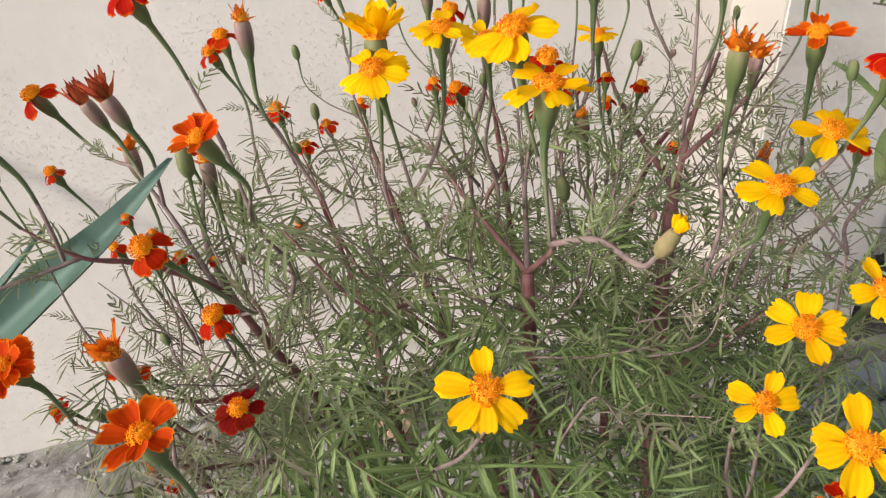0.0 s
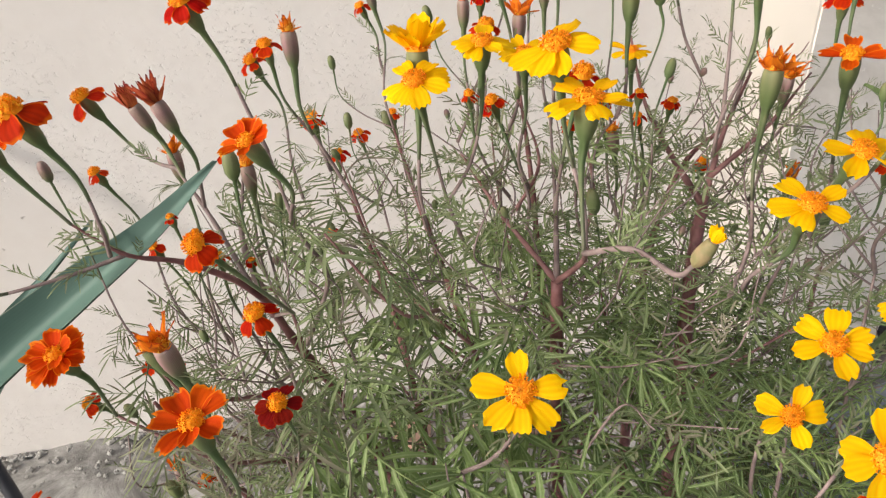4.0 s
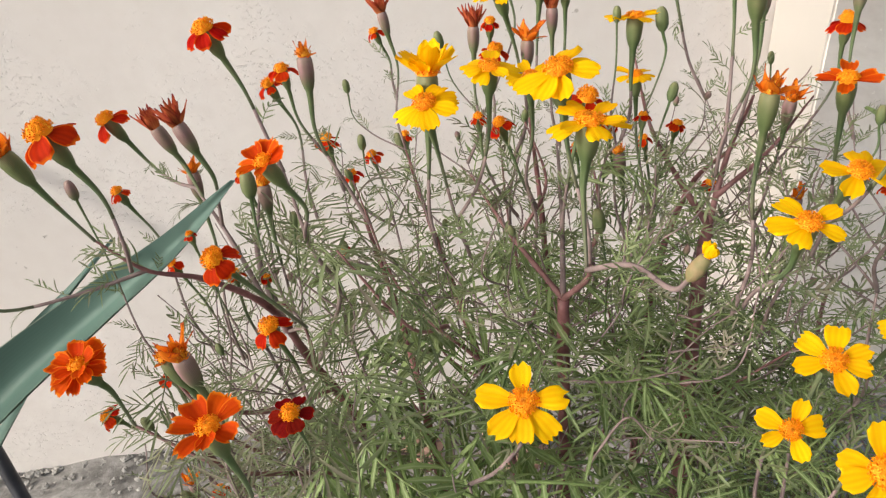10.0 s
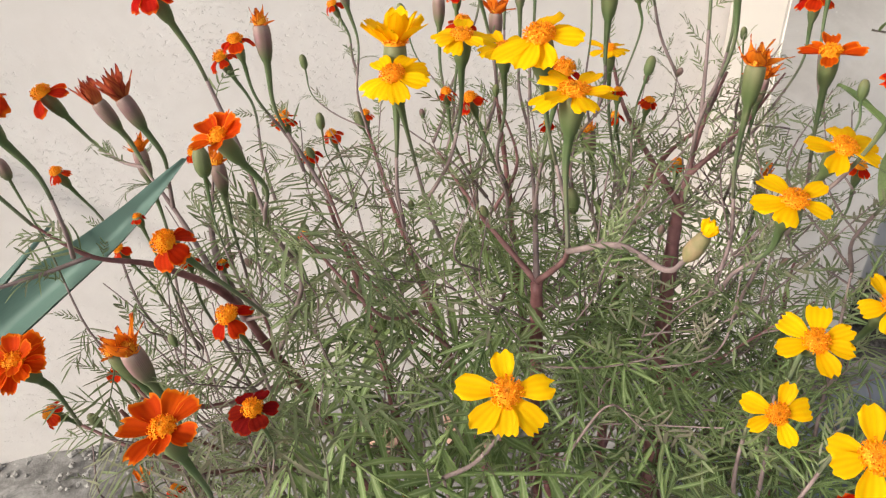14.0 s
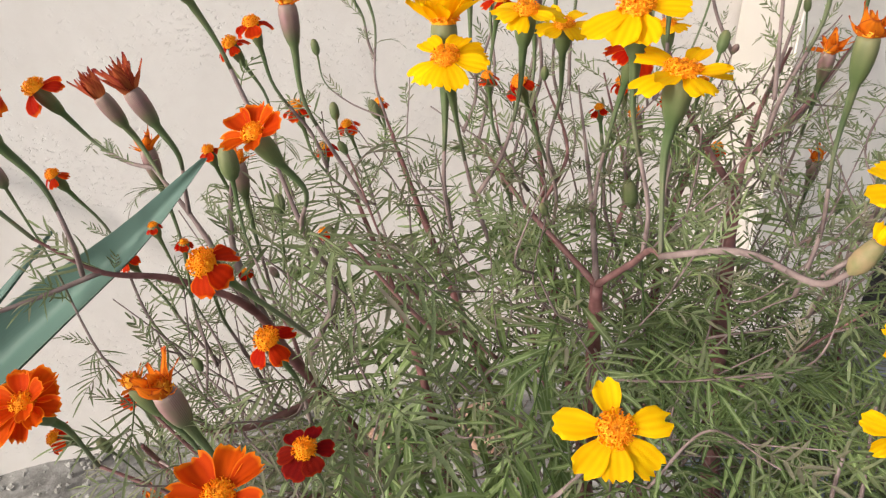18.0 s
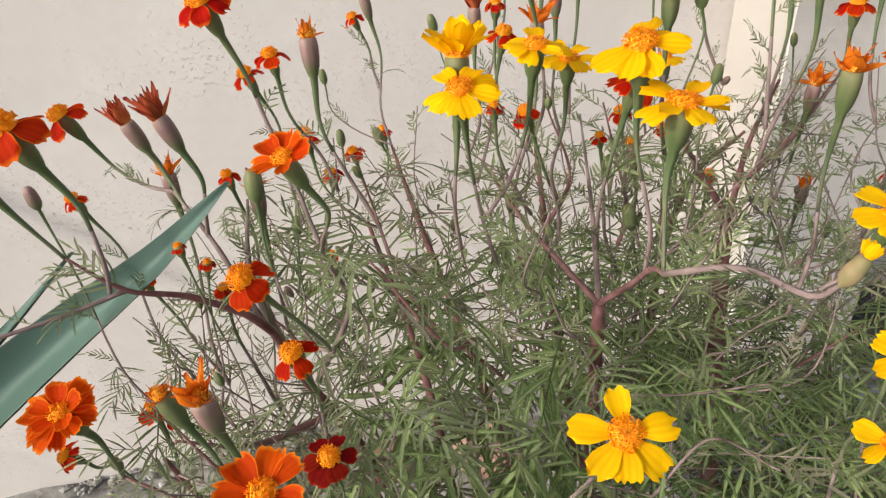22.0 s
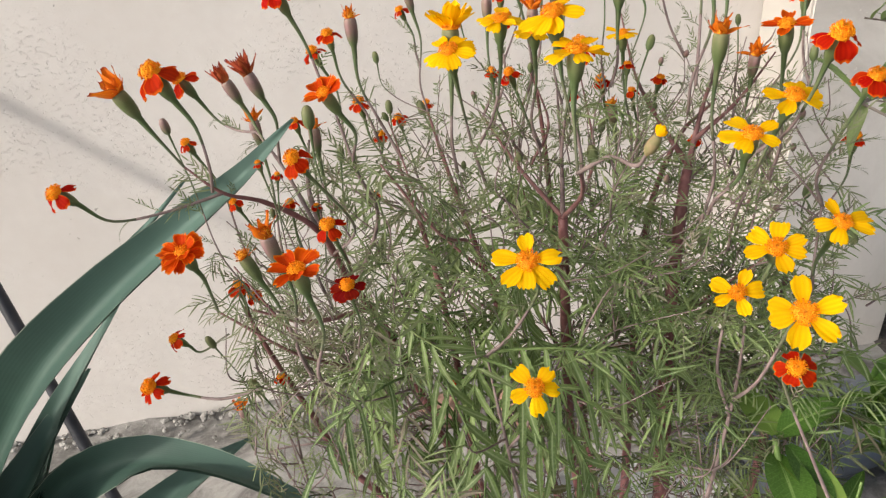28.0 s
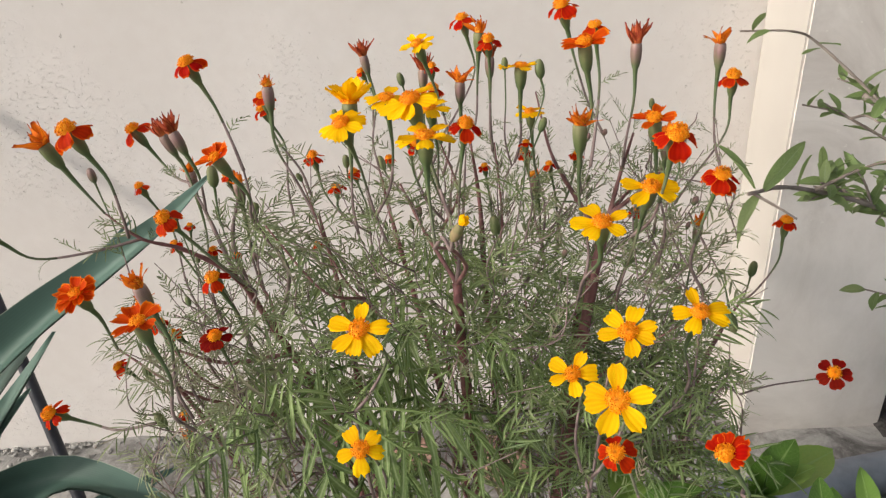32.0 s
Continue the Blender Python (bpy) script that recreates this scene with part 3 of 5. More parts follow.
FINE_MESH = [sh.mesh("leaf", MAT["fine"]) for sh in FINE]


def set_leaf(at, way, size, roll):
    """The pose of a leaf that starts at a point and grows along way, its upper side to the sky."""
    y = Vector(way).normalized()
    x = y.cross(Vector((0, 0, 1)))
    x = x.normalized() if x.length > 0.05 else Vector((1, 0, 0))
    z = x.cross(y)
    m = Matrix((x, y, z)).transposed().to_4x4() @ Matrix.Rotation(roll, 4, "Y")
    return Matrix.Translation(at) @ m @ Matrix.Scale(size, 4)


# ---- marigold: stems ----
plant = thing("marigold_plant", (0.11, 0.24, 0.225), "bushy marigold plant with feathery leaves and red, orange and yellow flowers", "plant")
nodes, lines = [], []


def stem(points, r0, r1, mat="stem", leafy_from=0.25):
    pts = spline(points, 6 * len(points))
    radii = [r0 + (r1 * 0.6 - r0) * k / (len(pts) - 1) for k in range(len(pts))]
    radii = [r * (1 + 0.10 * math.sin(k * 1.9)) for k, r in enumerate(radii)]
    s = Shape()
    s.tube(pts, radii, 8 if r0 > 0.002 else 6)
    part("stem", s.mesh("stem", MAT["old_stem" if r0 > 0.004 else mat]), plant)
    nodes.extend(pts[4:])
    lines.append((pts, leafy_from))
    return pts


stem([(0.06, 0.27, 0.22), (0.005, 0.30, 0.38), (-0.03, 0.33, 0.49), (-0.058, 0.34, 0.555), (-0.072, 0.325, 0.61), (-0.10, 0.315, 0.642), (-0.124, 0.306, 0.658), (-0.142, 0.304, 0.680)], 0.0044, 0.0010)
stem([(-0.066, 0.333, 0.585), (-0.075, 0.345, 0.63), (-0.07, 0.37, 0.66)], 0.0028, 0.0012, "twig")
stem([(-0.072, 0.325, 0.61), (-0.088, 0.345, 0.650), (-0.104, 0.368, 0.672)], 0.0016, 0.0014, "twig")
stem([(-0.052, 0.338, 0.555), (-0.030, 0.312, 0.620), (-0.038, 0.290, 0.666), (-0.046, 0.310, 0.700)], 0.0018, 0.0012, "twig")
stem([(-0.040, 0.290, 0.500), (-0.070, 0.262, 0.540), (-0.095, 0.240, 0.575), (-0.132, 0.245, 0.610)], 0.0018, 0.0012)
stem([(-0.045, 0.336, 0.53), (-0.09, 0.31, 0.545), (-0.125, 0.30, 0.57)], 0.0026, 0.0013)
stem([(0.08, 0.25, 0.22), (0.024, 0.28, 0.35), (0.013, 0.285, 0.48), (0.005, 0.32, 0.57), (-0.01, 0.36, 0.64)], 0.0048, 0.0018)
stem([(0.115, 0.25, 0.22), (0.098, 0.28, 0.40), (0.091, 0.278, 0.55), (0.090, 0.280, 0.617)], 0.0044, 0.0056)
stem([(0.090, 0.280, 0.617), (0.070, 0.320, 0.640), (0.055, 0.35, 0.665)], 0.0017, 0.0013)
stem([(0.090, 0.280, 0.617), (0.096, 0.262, 0.640), (0.087, 0.234, 0.668), (0.077, 0.211, 0.683)], 0.0018, 0.0014)
stem([(0.090, 0.280, 0.617), (0.098, 0.310, 0.652), (0.105, 0.345, 0.69)], 0.0018, 0.0008, "twig")
stem([(0.155, 0.22, 0.22), (0.154, 0.235, 0.416), (0.172, 0.28, 0.50), (0.198, 0.33, 0.585), (0.208, 0.345, 0.607)], 0.0072, 0.0056)
stem([(0.208, 0.345, 0.607), (0.220, 0.355, 0.65), (0.228, 0.35, 0.69)], 0.0023, 0.0014)
stem([(0.208, 0.345, 0.607), (0.188, 0.355, 0.64), (0.170, 0.362, 0.675), (0.160, 0.372, 0.72)], 0.0025, 0.0009)
stem([(0.212, 0.349, 0.625), (0.245, 0.352, 0.65), (0.272, 0.356, 0.682)], 0.0021, 0.0009)
stem([(0.05, 0.24, 0.22), (-0.03, 0.28, 0.33), (-0.085, 0.30, 0.40), (-0.105, 0.30, 0.47), (-0.118, 0.28, 0.55), (-0.120, 0.26, 0.60)], 0.0045, 0.0016)
stem([(0.19, 0.20, 0.22), (0.235, 0.235, 0.42), (0.275, 0.30, 0.49), (0.32, 0.36, 0.50), (0.352, 0.395, 0.505)], 0.0042, 0.0015)
stem([(0.11, 0.30, 0.22), (0.07, 0.40, 0.44), (0.04, 0.47, 0.57), (0.03, 0.50, 0.62)], 0.0045, 0.0016)
stem([(0.15, 0.29, 0.22), (0.20, 0.40, 0.48), (0.235, 0.43, 0.58), (0.26, 0.41, 0.63)], 0.0045, 0.0016)
stem([(0.13, 0.18, 0.22), (0.145, 0.165, 0.42), (0.160, 0.170, 0.54), (0.172, 0.19, 0.60)], 0.0019, 0.0012, "twig")
stem([(0.085, 0.20, 0.22), (0.04, 0.18, 0.42), (0.025, 0.185, 0.53), (0.02, 0.20, 0.58)], 0.0019, 0.0012, "twig")
stem([(0.20, 0.19, 0.22), (0.225, 0.20, 0.42), (0.240, 0.225, 0.53), (0.245, 0.24, 0.62)], 0.0019, 0.0012, "twig")
stem([(0.13, 0.25, 0.22), (0.12, 0.38, 0.48), (0.12, 0.43, 0.60), (0.115, 0.44, 0.66)], 0.0042, 0.0016)


stem([(0.19, 0.13, 0.22), (0.20, 0.105, 0.40), (0.20, 0.108, 0.53)], 0.0017, 0.0012, "green_stem", 0.5)


# ---- marigold: flower shapes ----
def petal(seed, width, notch, cup, droop, narrow=0.30, lobes=3, blunt=0.78, fold=0.032):
    """A ray petal of length 1 along +x, its face up, with furrows and a scalloped end."""
    r = random.Random(seed)
    rows = []
    ph = r.uniform(0, 6)
    for i in range(10):
        v = i / 9
        grow = min(1.0, v / 0.62)
        w = width * 0.5 * (narrow + (1 - narrow) * (grow * grow * (3 - 2 * grow)))
        if v > blunt:
            w *= math.sqrt(max(0.0, 1 - ((v - blunt) / (1.5 - 1.5 * blunt)) ** 2))
        row = []
        for j in range(8):
            u = -1 + 2 * j / 7
            x = v * (1 - notch * v ** 4 * (0.5 + 0.5 * math.cos(lobes * math.pi * u + 0.5 * math.sin(ph))) * (1 + 0.5 * math.sin(2 * u + ph))) - 0.03 * v * u * u
            z = cup * u * u * w * 2 - droop * v * v + fold * v * math.cos(3.2 * math.pi * u) + 0.045 * v * math.sin(3 * v + ph + 1.5 * u)
            row.append((x, u * w, z))
        rows.append(row)
    shape = Shape()
    shape.grid(rows, uv=True)
    return shape


def strip(seed, curl, width, point):
    """A withered petal of length 1 along +x, rolled lengthwise; point: how far it runs out into a tip."""
    rows = []
    for i in range(9):
        v = i / 8
        w = width * (0.55 + 0.45 * math.sin(math.pi * min(1, 0.15 + v))) * (1 - point * max(0.0, (v - 0.45) / 0.55) ** 1.5)
        w = max(w, 0.012)
        row = []
        for u in (-1, -0.6, -0.2, 0.2, 0.6, 1):
            row.append((v * (1 - 0.2 * curl * v) - 0.06 * v * abs(u), u * w + 0.06 * v * math.sin(2.5 * v + seed), curl * v * v * 0.7 + (0.5 * w) * u * u + 0.03 * math.sin(6 * v + seed + 2 * u)))
        rows.append(row)
    shape = Shape()
    shape.grid(rows, uv=True)
    return shape


def disc(seed, count, high):
    """A dome of small tube florets of radius 1."""
    r = random.Random(seed)
    shape = Shape()
    shape.grid([[(0.78 * math.cos(b) * math.cos(a), 0.78 * math.sin(b) * math.cos(a), 0.85 * high * math.sin(a)) for b in (2 * math.pi * j / 14 for j in range(14))] for a in (0.5 * math.pi * i / 5 for i in range(6))], closed=True)
    for k in range(count):
        q = (k + 0.5) / count
        rad, ang = math.sqrt(q), k * 2.39996 + r.uniform(-0.1, 0.1)
        way = Vector((rad * math.cos(ang), rad * math.sin(ang), 1.15 - rad)).normalized()
        base = Vector((rad * math.cos(ang) * 0.80, rad * math.sin(ang) * 0.80, high * 0.80 * math.sqrt(max(0, 1 - rad * rad * 0.96))))
        way = (way + Vector((r.uniform(-0.3, 0.3), r.uniform(-0.3, 0.3), r.uniform(-0.1, 0.3)))).normalized()
        tall = r.uniform(0.12, 0.32) * (0.55 if q < 0.10 else 1.0)
        bell = r.uniform(0.045, 0.085)
        tip = base + way * tall
        shape.tube([base - way * 0.05, base + way * tall * 0.6, tip], [0.026, 0.032, bell], 5, cap=False)
        side = way.cross(Vector((0.3, 0.2, 0.9))).normalized()
        other = way.cross(side)
        for j in range(3):
            a = 2.09 * j + ang
            lobe = tip + (side * math.cos(a) + other * math.sin(a)) * bell * 1.9 + way * r.uniform(-0.02, 0.05)
            cross = (side * -math.sin(a) + other * math.cos(a)) * bell * 0.6
            shape.grid([[tip - cross * 1.2, tip + cross * 1.2], [lobe - cross * 0.5, lobe + cross * 0.5]])
    return shape


PETALS = {
    "yellow": [petal(k, (0.66, 0.78, 0.60, 0.72)[k], (0.12, 0.16, 0.17, 0.10)[k], (0.12, -0.06, 0.2, 0.05)[k], (0.06, 0.14, -0.04, 0.18)[k], 0.40, (2, 2, 2, 3)[k], 0.86, 0.05).mesh("petal", MAT["yellow"]) for k in range(4)],
    "orange": [petal(10 + k, (0.76, 0.68, 0.84)[k], 0.12, 0.2, (0.05, 0.14, 0.0)[k], 0.34).mesh("petal", MAT["orange"]) for k in range(3)],
    "red": [petal(20 + k, (0.92, 0.78, 1.0)[k], 0.17, (0.1, -0.08, 0.16)[k], (0.30, 0.20, 0.40)[k], 0.34, 2).mesh("petal", MAT["red"]) for k in range(3)],
    "dark": [petal(30 + k, (0.92, 1.0, 0.84)[k], 0.10, 0.05, (0.12, 0.2, 0.06)[k], 0.34, 2).mesh("petal", MAT["dark"]) for k in range(3)],
    "wilt": [strip(40 + k, (0.15, 0.45, -0.2, 0.0)[k], (0.10, 0.20, 0.17, 0.26)[k], (0.9, 0.55, 0.7, 0.4)[k]).mesh("petal", MAT["wilt"]) for k in range(4)],
    "spent": [strip(50 + k, (0.1, 0.25, -0.15)[k], (0.15, 0.19, 0.12)[k], 0.95).mesh("petal", MAT["spent"]) for k in range(3)],
}
DISCS = [disc(k, 120, 0.66).mesh("disc", MAT["disc"]) for k in range(3)]
DISCS_PALE = [disc(5 + k, 50, 0.7).mesh("disc", MAT["disc_pale"]) for k in range(2)]
WANTED = []


def head(kind, at, az, el, dia, root=None, rays=(), sink=0):
    """A flower to be built: kind, centre, the way it faces, diameter, where its stalk springs from, the petals' bearings and how far they hang."""
    WANTED.append((kind, Vector(at), az, el, dia, root, rays, sink))


head("wilt", (-0.165, 0.301, 0.731), -174, 66, 0.0252, root=(-0.142, 0.304, 0.680))
head("red", (-0.138, 0.284, 0.744), -172, 68, 0.0304, root=(-0.128, 0.297, 0.664))
head("red", (-0.159, 0.426, 0.699), 174, 60, 0.0287, root=(-0.104, 0.368, 0.672))
head("spent", (-0.118, 0.376, 0.708), 170, 67, 0.0170, root=(-0.099, 0.361, 0.665))
head("spent", (-0.097, 0.340, 0.721), 165, 69, 0.0161, root=(-0.091, 0.349, 0.654))
head("red", (-0.067, 0.311, 0.773), -165, 70, 0.0253, root=(-0.046, 0.310, 0.700))
head("red", (-0.061, 0.461, 0.698), -175, 69, 0.0234)
head("red", (-0.045, 0.400, 0.725), -174, 82, 0.0212)
head("wilt", (-0.028, 0.345, 0.746), 89, 81, 0.0161)
head("orange", (-0.048, 0.263, 0.727), -158, 63, 0.0260, root=(-0.038, 0.290, 0.666))
head("red", (-0.066, 0.211, 0.714), -132, 58, 0.0205, root=(-0.066, 0.333, 0.585), rays=(25, -52, -112, 75))
head("small", (-0.170, 0.432, 0.648), -176, 69, 0.0190)
head("red", (-0.031, 0.497, 0.639), 161, 79, 0.0255)
head("red", (-0.016, 0.515, 0.599), 103, 84, 0.0222)
head("red", (0.003, 0.518, 0.612), 179, 78, 0.0210)
head("spent", (0.025, 0.530, 0.721), 141, 77, 0.0212)
head("red", (0.019, 0.555, 0.701), -176, 68, 0.0202)
head("red", (-0.204, 0.268, 0.690), -137, 51, 0.0244, root=(-0.124, 0.306, 0.658))
head("double", (-0.136, 0.229, 0.662), -113, 68, 0.0270, root=(-0.132, 0.245, 0.610))
head("orange", (-0.068, 0.154, 0.686), -143, 81, 0.0253)
head("wilt", (-0.086, 0.202, 0.679), -144, 80, 0.0188)
head("red", (-0.058, 0.237, 0.661), -124, 71, 0.0226, rays=(20, -65, -130, 65))
head("dark", (-0.051, 0.199, 0.644), -105, 74, 0.0195)
head("small", (-0.138, 0.392, 0.610), 172, 67, 0.0159)
head("red", (-0.215, 0.387, 0.495), -168, 50, 0.0236, root=(-0.167, 0.374, 0.500))
head("red", (-0.178, 0.227, 0.577), -136, 49, 0.0236, root=(-0.115, 0.228, 0.561))
head("small", (-0.133, 0.314, 0.584), -140, 87, 0.0194)
head("wilt", (-0.190, 0.421, 0.375), 108, 68, 0.0221)
head("small", (-0.110, 0.260, 0.541), 107, 85, 0.0140)
head("red", (0.119, 0.530, 0.748), 169, 79, 0.0291)
head("yellow", (0.076, 0.353, 0.765), -146, 70, 0.0272)
head("wilt", (0.127, 0.451, 0.750), 27, 85, 0.0248)
head("red", (0.130, 0.408, 0.752), -110, 87, 0.0234)
head("spent", (0.079, 0.444, 0.725), 69, 81, 0.0165)
head("yellow", (0.055, 0.284, 0.749), -91, 77, 0.0289)
head("red", (0.085, 0.407, 0.719), -60, 78, 0.0235)
head("red", (0.102, 0.287, 0.727), -50, 78, 0.0250)
head("yellow", (0.081, 0.310, 0.733), -110, 75, 0.0270)
head("wilt", (0.107, 0.412, 0.721), 60, 86, 0.0230)
head("yellow", (0.070, 0.231, 0.762), -130, 72, 0.0345, rays=(188, 226, 258, -28, 8, 60), sink=14)
head("cup", (0.030, 0.309, 0.741), 60, 80, 0.0370)
head("yellow", (0.025, 0.289, 0.734), -117, 67, 0.0335, rays=(190, 230, 270, 320, 0, 50, 110))
head("yellow", (0.076, 0.212, 0.748), -84, 85, 0.0329, root=(0.077, 0.211, 0.683), rays=(178, 218, 4, 38, -42, 110, 270))
head("red", (0.070, 0.333, 0.701), 179, 72, 0.0182)
head("yellow", (0.144, 0.335, 0.749), 65, 85, 0.0310)
head("yellow", (0.152, 0.348, 0.713), 147, 85, 0.0247)
head("red", (0.181, 0.385, 0.777), 171, 75, 0.0290)
head("orange", (0.172, 0.273, 0.774), -149, 80, 0.0294)
head("spent", (0.228, 0.356, 0.753), 77, 80, 0.0207)
head("wilt", (0.162, 0.236, 0.739), -123, 87, 0.0223)
head("wilt", (0.287, 0.355, 0.749), 74, 83, 0.0200)
head("red", (0.322, 0.405, 0.710), 43, 88, 0.0276)
head("orange", (0.209, 0.252, 0.733), -147, 80, 0.0280)
head("red", (0.203, 0.199, 0.742), -91, 69, 0.0275, rays=(155, 190, -95, -20, 40))
head("red", (0.230, 0.202, 0.717), -83, 69, 0.0226, rays=(150, 195, -60, 0, -110))
head("yellow", (0.199, 0.220, 0.705), -88, 67, 0.0328, rays=(165, 60, 0, -48, -135))
head("yellow", (0.168, 0.204, 0.694), -102, 72, 0.0328, rays=(170, 110, 10, -45, -140))
head("yellow", (0.224, 0.194, 0.637), -90, 69, 0.0335, rays=(175, 100, 5, -40, -125))
head("yellow", (0.181, 0.186, 0.633), -120, 54, 0.0344, root=(0.170, 0.186, 0.592), rays=(125, 62, 5, -38, -90, 178))
head("yellow", (0.143, 0.156, 0.631), -115, 47, 0.0270, root=(0.158, 0.168, 0.530), rays=(140, 55, 0, -83, -168))
head("yellow", (0.158, 0.125, 0.638), -119, 47, 0.0363, root=(0.160, 0.170, 0.540), rays=(150, 78, 0, -62, -120, -178))
head("red", (0.158, 0.122, 0.607), -120, 50, 0.0231, root=(0.198, 0.107, 0.490), rays=(92, 15, -55, -130, 165))
head("red", (0.204, 0.103, 0.619), 178, 62, 0.0235, root=(0.234, 0.133, 0.564), rays=(-70, -30, 15, 60, 105), sink=-40)
head("dark", (0.326, 0.214, 0.567), -110, 44, 0.0216, root=(0.258, 0.199, 0.569), rays=(50, 130, 200, -90, -15))
head("red", (0.373, 0.382, 0.590), 46, 83, 0.0258)
head("red", (0.164, 0.032, 0.587), -137, 67, 0.0352, root=(0.200, 0.105, 0.440), rays=(0, 52, 103, 155, 207, 256, 308), sink=-24)
head("wilt", (0.302, 0.390, 0.589), 12, 85, 0.0205)
head("small", (0.192, 0.370, 0.670), -0, 79, 0.0159)
head("yellow", (0.036, 0.158, 0.669), -114, 57, 0.0326, root=(0.020, 0.200, 0.580), rays=(80, -2, -62, -105, -148, 158))
head("yellow", (0.031, 0.132, 0.614), -97, 52, 0.0290, root=(0.027, 0.183, 0.520), rays=(125, 40, -10, -88, -165))
head("bud", (-0.151, 0.320, 0.707), 136, 75, 0.0071)
head("bud", (-0.010, 0.537, 0.671), 119, 78, 0.0075)
head("bud", (0.058, 0.473, 0.717), 143, 73, 0.0080)
head("bud", (0.155, 0.329, 0.754), 118, 79, 0.0084)
head("bud", (0.381, 0.437, 0.520), 43, 69, 0.0104)
head("closed", (0.089, 0.144, 0.729), -15, 62, 0.0068, root=(0.077, 0.211, 0.683))
head("wilt", (-0.107, 0.382, 0.676), 116, 81, 0.0201)
head("bud", (-0.131, 0.262, 0.541), 160, 66, 0.0088)
head("bud", (-0.182, 0.364, 0.508), 170, 68, 0.0084)
head("red", (0.191, 0.327, 0.773), 168, 83, 0.0221)
head("bud", (-0.004, 0.527, 0.627), 97, 76, 0.0089)
head("bud", (0.027, 0.557, 0.612), 137, 68, 0.0106)
head("small", (0.036, 0.573, 0.603), 136, 83, 0.0191)
head("bud", (0.133, 0.333, 0.756), 84, 82, 0.0056)
head("bud", (0.262, 0.225, 0.597), -85, -50, 0.0083)
head("bud", (0.245, 0.366, 0.710), 93, 78, 0.0052)
head("bud", (0.155, 0.305, 0.722), 40, 60, 0.0066)
head("small", (-0.078, 0.376, 0.673), -171, 80, 0.0151)
head("wilt", (-0.064, 0.353, 0.675), 99, 85, 0.0156)
head("bud", (-0.061, 0.292, 0.712), 86, 81, 0.0095)
head("wilt", (0.253, 0.350, 0.684), -98, 84, 0.0200)
head("wilt", (0.161, 0.386, 0.647), 131, 80, 0.0131)
head("small", (0.170, 0.370, 0.663), 141, 78, 0.0138)
head("small", (0.154, 0.392, 0.667), 172, 80, 0.0184)
head("small", (-0.089, 0.339, 0.629), -127, 89, 0.0148)
head("small", (-0.071, 0.334, 0.626), -173, 89, 0.0098)
head("small", (-0.099, 0.309, 0.674), 151, 79, 0.0100)
head("wilt", (-0.111, 0.254, 0.639), 161, 68, 0.0128)
head("small", (-0.127, 0.318, 0.571), 177, 51, 0.0158)
head("small", (0.064, 0.364, 0.694), 141, 84, 0.0141)
head("small", (0.086, 0.424, 0.732), -58, 88, 0.0171)
head("spent", (0.135, 0.452, 0.729), 78, 82, 0.0134)
head("bud", (0.173, 0.436, 0.616), 40, 76, 0.0083)
head("bud", (0.120, 0.314, 0.650), 114, 74, 0.0098)
head("bud", (0.067, 0.349, 0.647), 106, 71, 0.0061)
head("bud", (-0.047, 0.325, 0.670), 70, 72, 0.0066)
head("small", (0.003, 0.217, 0.550), -81, 77, 0.0080)
head("small", (-0.088, 0.303, 0.667), -38, 79, 0.0091)
head("small", (0.118, 0.347, 0.675), 134, 81, 0.0121)
head("bud", (0.222, 0.243, 0.723), 62, 78, 0.0059)
head("small", (0.144, 0.316, 0.702), 60, 80, 0.0120)
head("small", (0.266, 0.448, 0.579), -120, 80, 0.0200)
head("small", (-0.029, 0.436, 0.577), -150, 80, 0.0150)


def stalk_root(low, axis):
    """The best place on the stems for a stalk to spring from: under the head, in the way it grows."""
    best, where = 9.0, None
    down = (Vector((0, 0, -0.35)) - axis).normalized()
    for q in nodes:
        d = q - low
        run = d.dot(down)
        if run < 0.012:
            continue
        aside = (d - down * run).length
        cost = 1.6 * aside + 0.55 * abs(run - 0.075) + 0.3 * max(0.0, 0.03 - run)
        if cost < best:
            best, where = cost, q
    return best, where


# ---- marigold: side twigs ----
OPEN = [(at, radians(az), radians(el), dia) for kind, at, az, el, dia, *_ in WANTED if kind not in ("bud", "small") and at.y < 0.36]
OPEN = [(at, Vector((math.cos(e) * math.cos(a), math.cos(e) * math.sin(a), math.sin(e))), dia) for at, a, e, dia in OPEN]

TO_FRONT = Vector((-0.20, -0.75, 0.55)).normalized()
OPEN += [(Vector((0.090, 0.280, 0.617)), TO_FRONT, 0.026)]
OPEN += [(Vector(q), TO_FRONT, 0.024) for q in ((0.208, 0.345, 0.607), (0.202, 0.335, 0.585), (-0.058, 0.34, 0.555), (-0.072, 0.325, 0.61))]


def veils(q, f):
    """Whether a point lies close over an open flower, where no leaf grows."""
    at, axis, dia = f
    d = q - at
    run = d.dot(axis)
    return -0.004 < run < 0.09 and (d - axis * run).length < 0.92 * dia


class Spread:
    """Keeps points a given distance apart."""

    def __init__(self, cell):
        self.cell, self.held = cell, collections.defaultdict(list)

    def free(self, p, gap):
        i, j, k = (int(v // self.cell) for v in p)
        for a, b, c in itertools.product((-1, 0, 1), repeat=3):
            for q in self.held[i + a, j + b, k + c]:
                if (p - q).length < gap:
                    return False
        return True

    def hold(self, p):
        self.held[tuple(int(v // self.cell) for v in p)].append(p.copy())


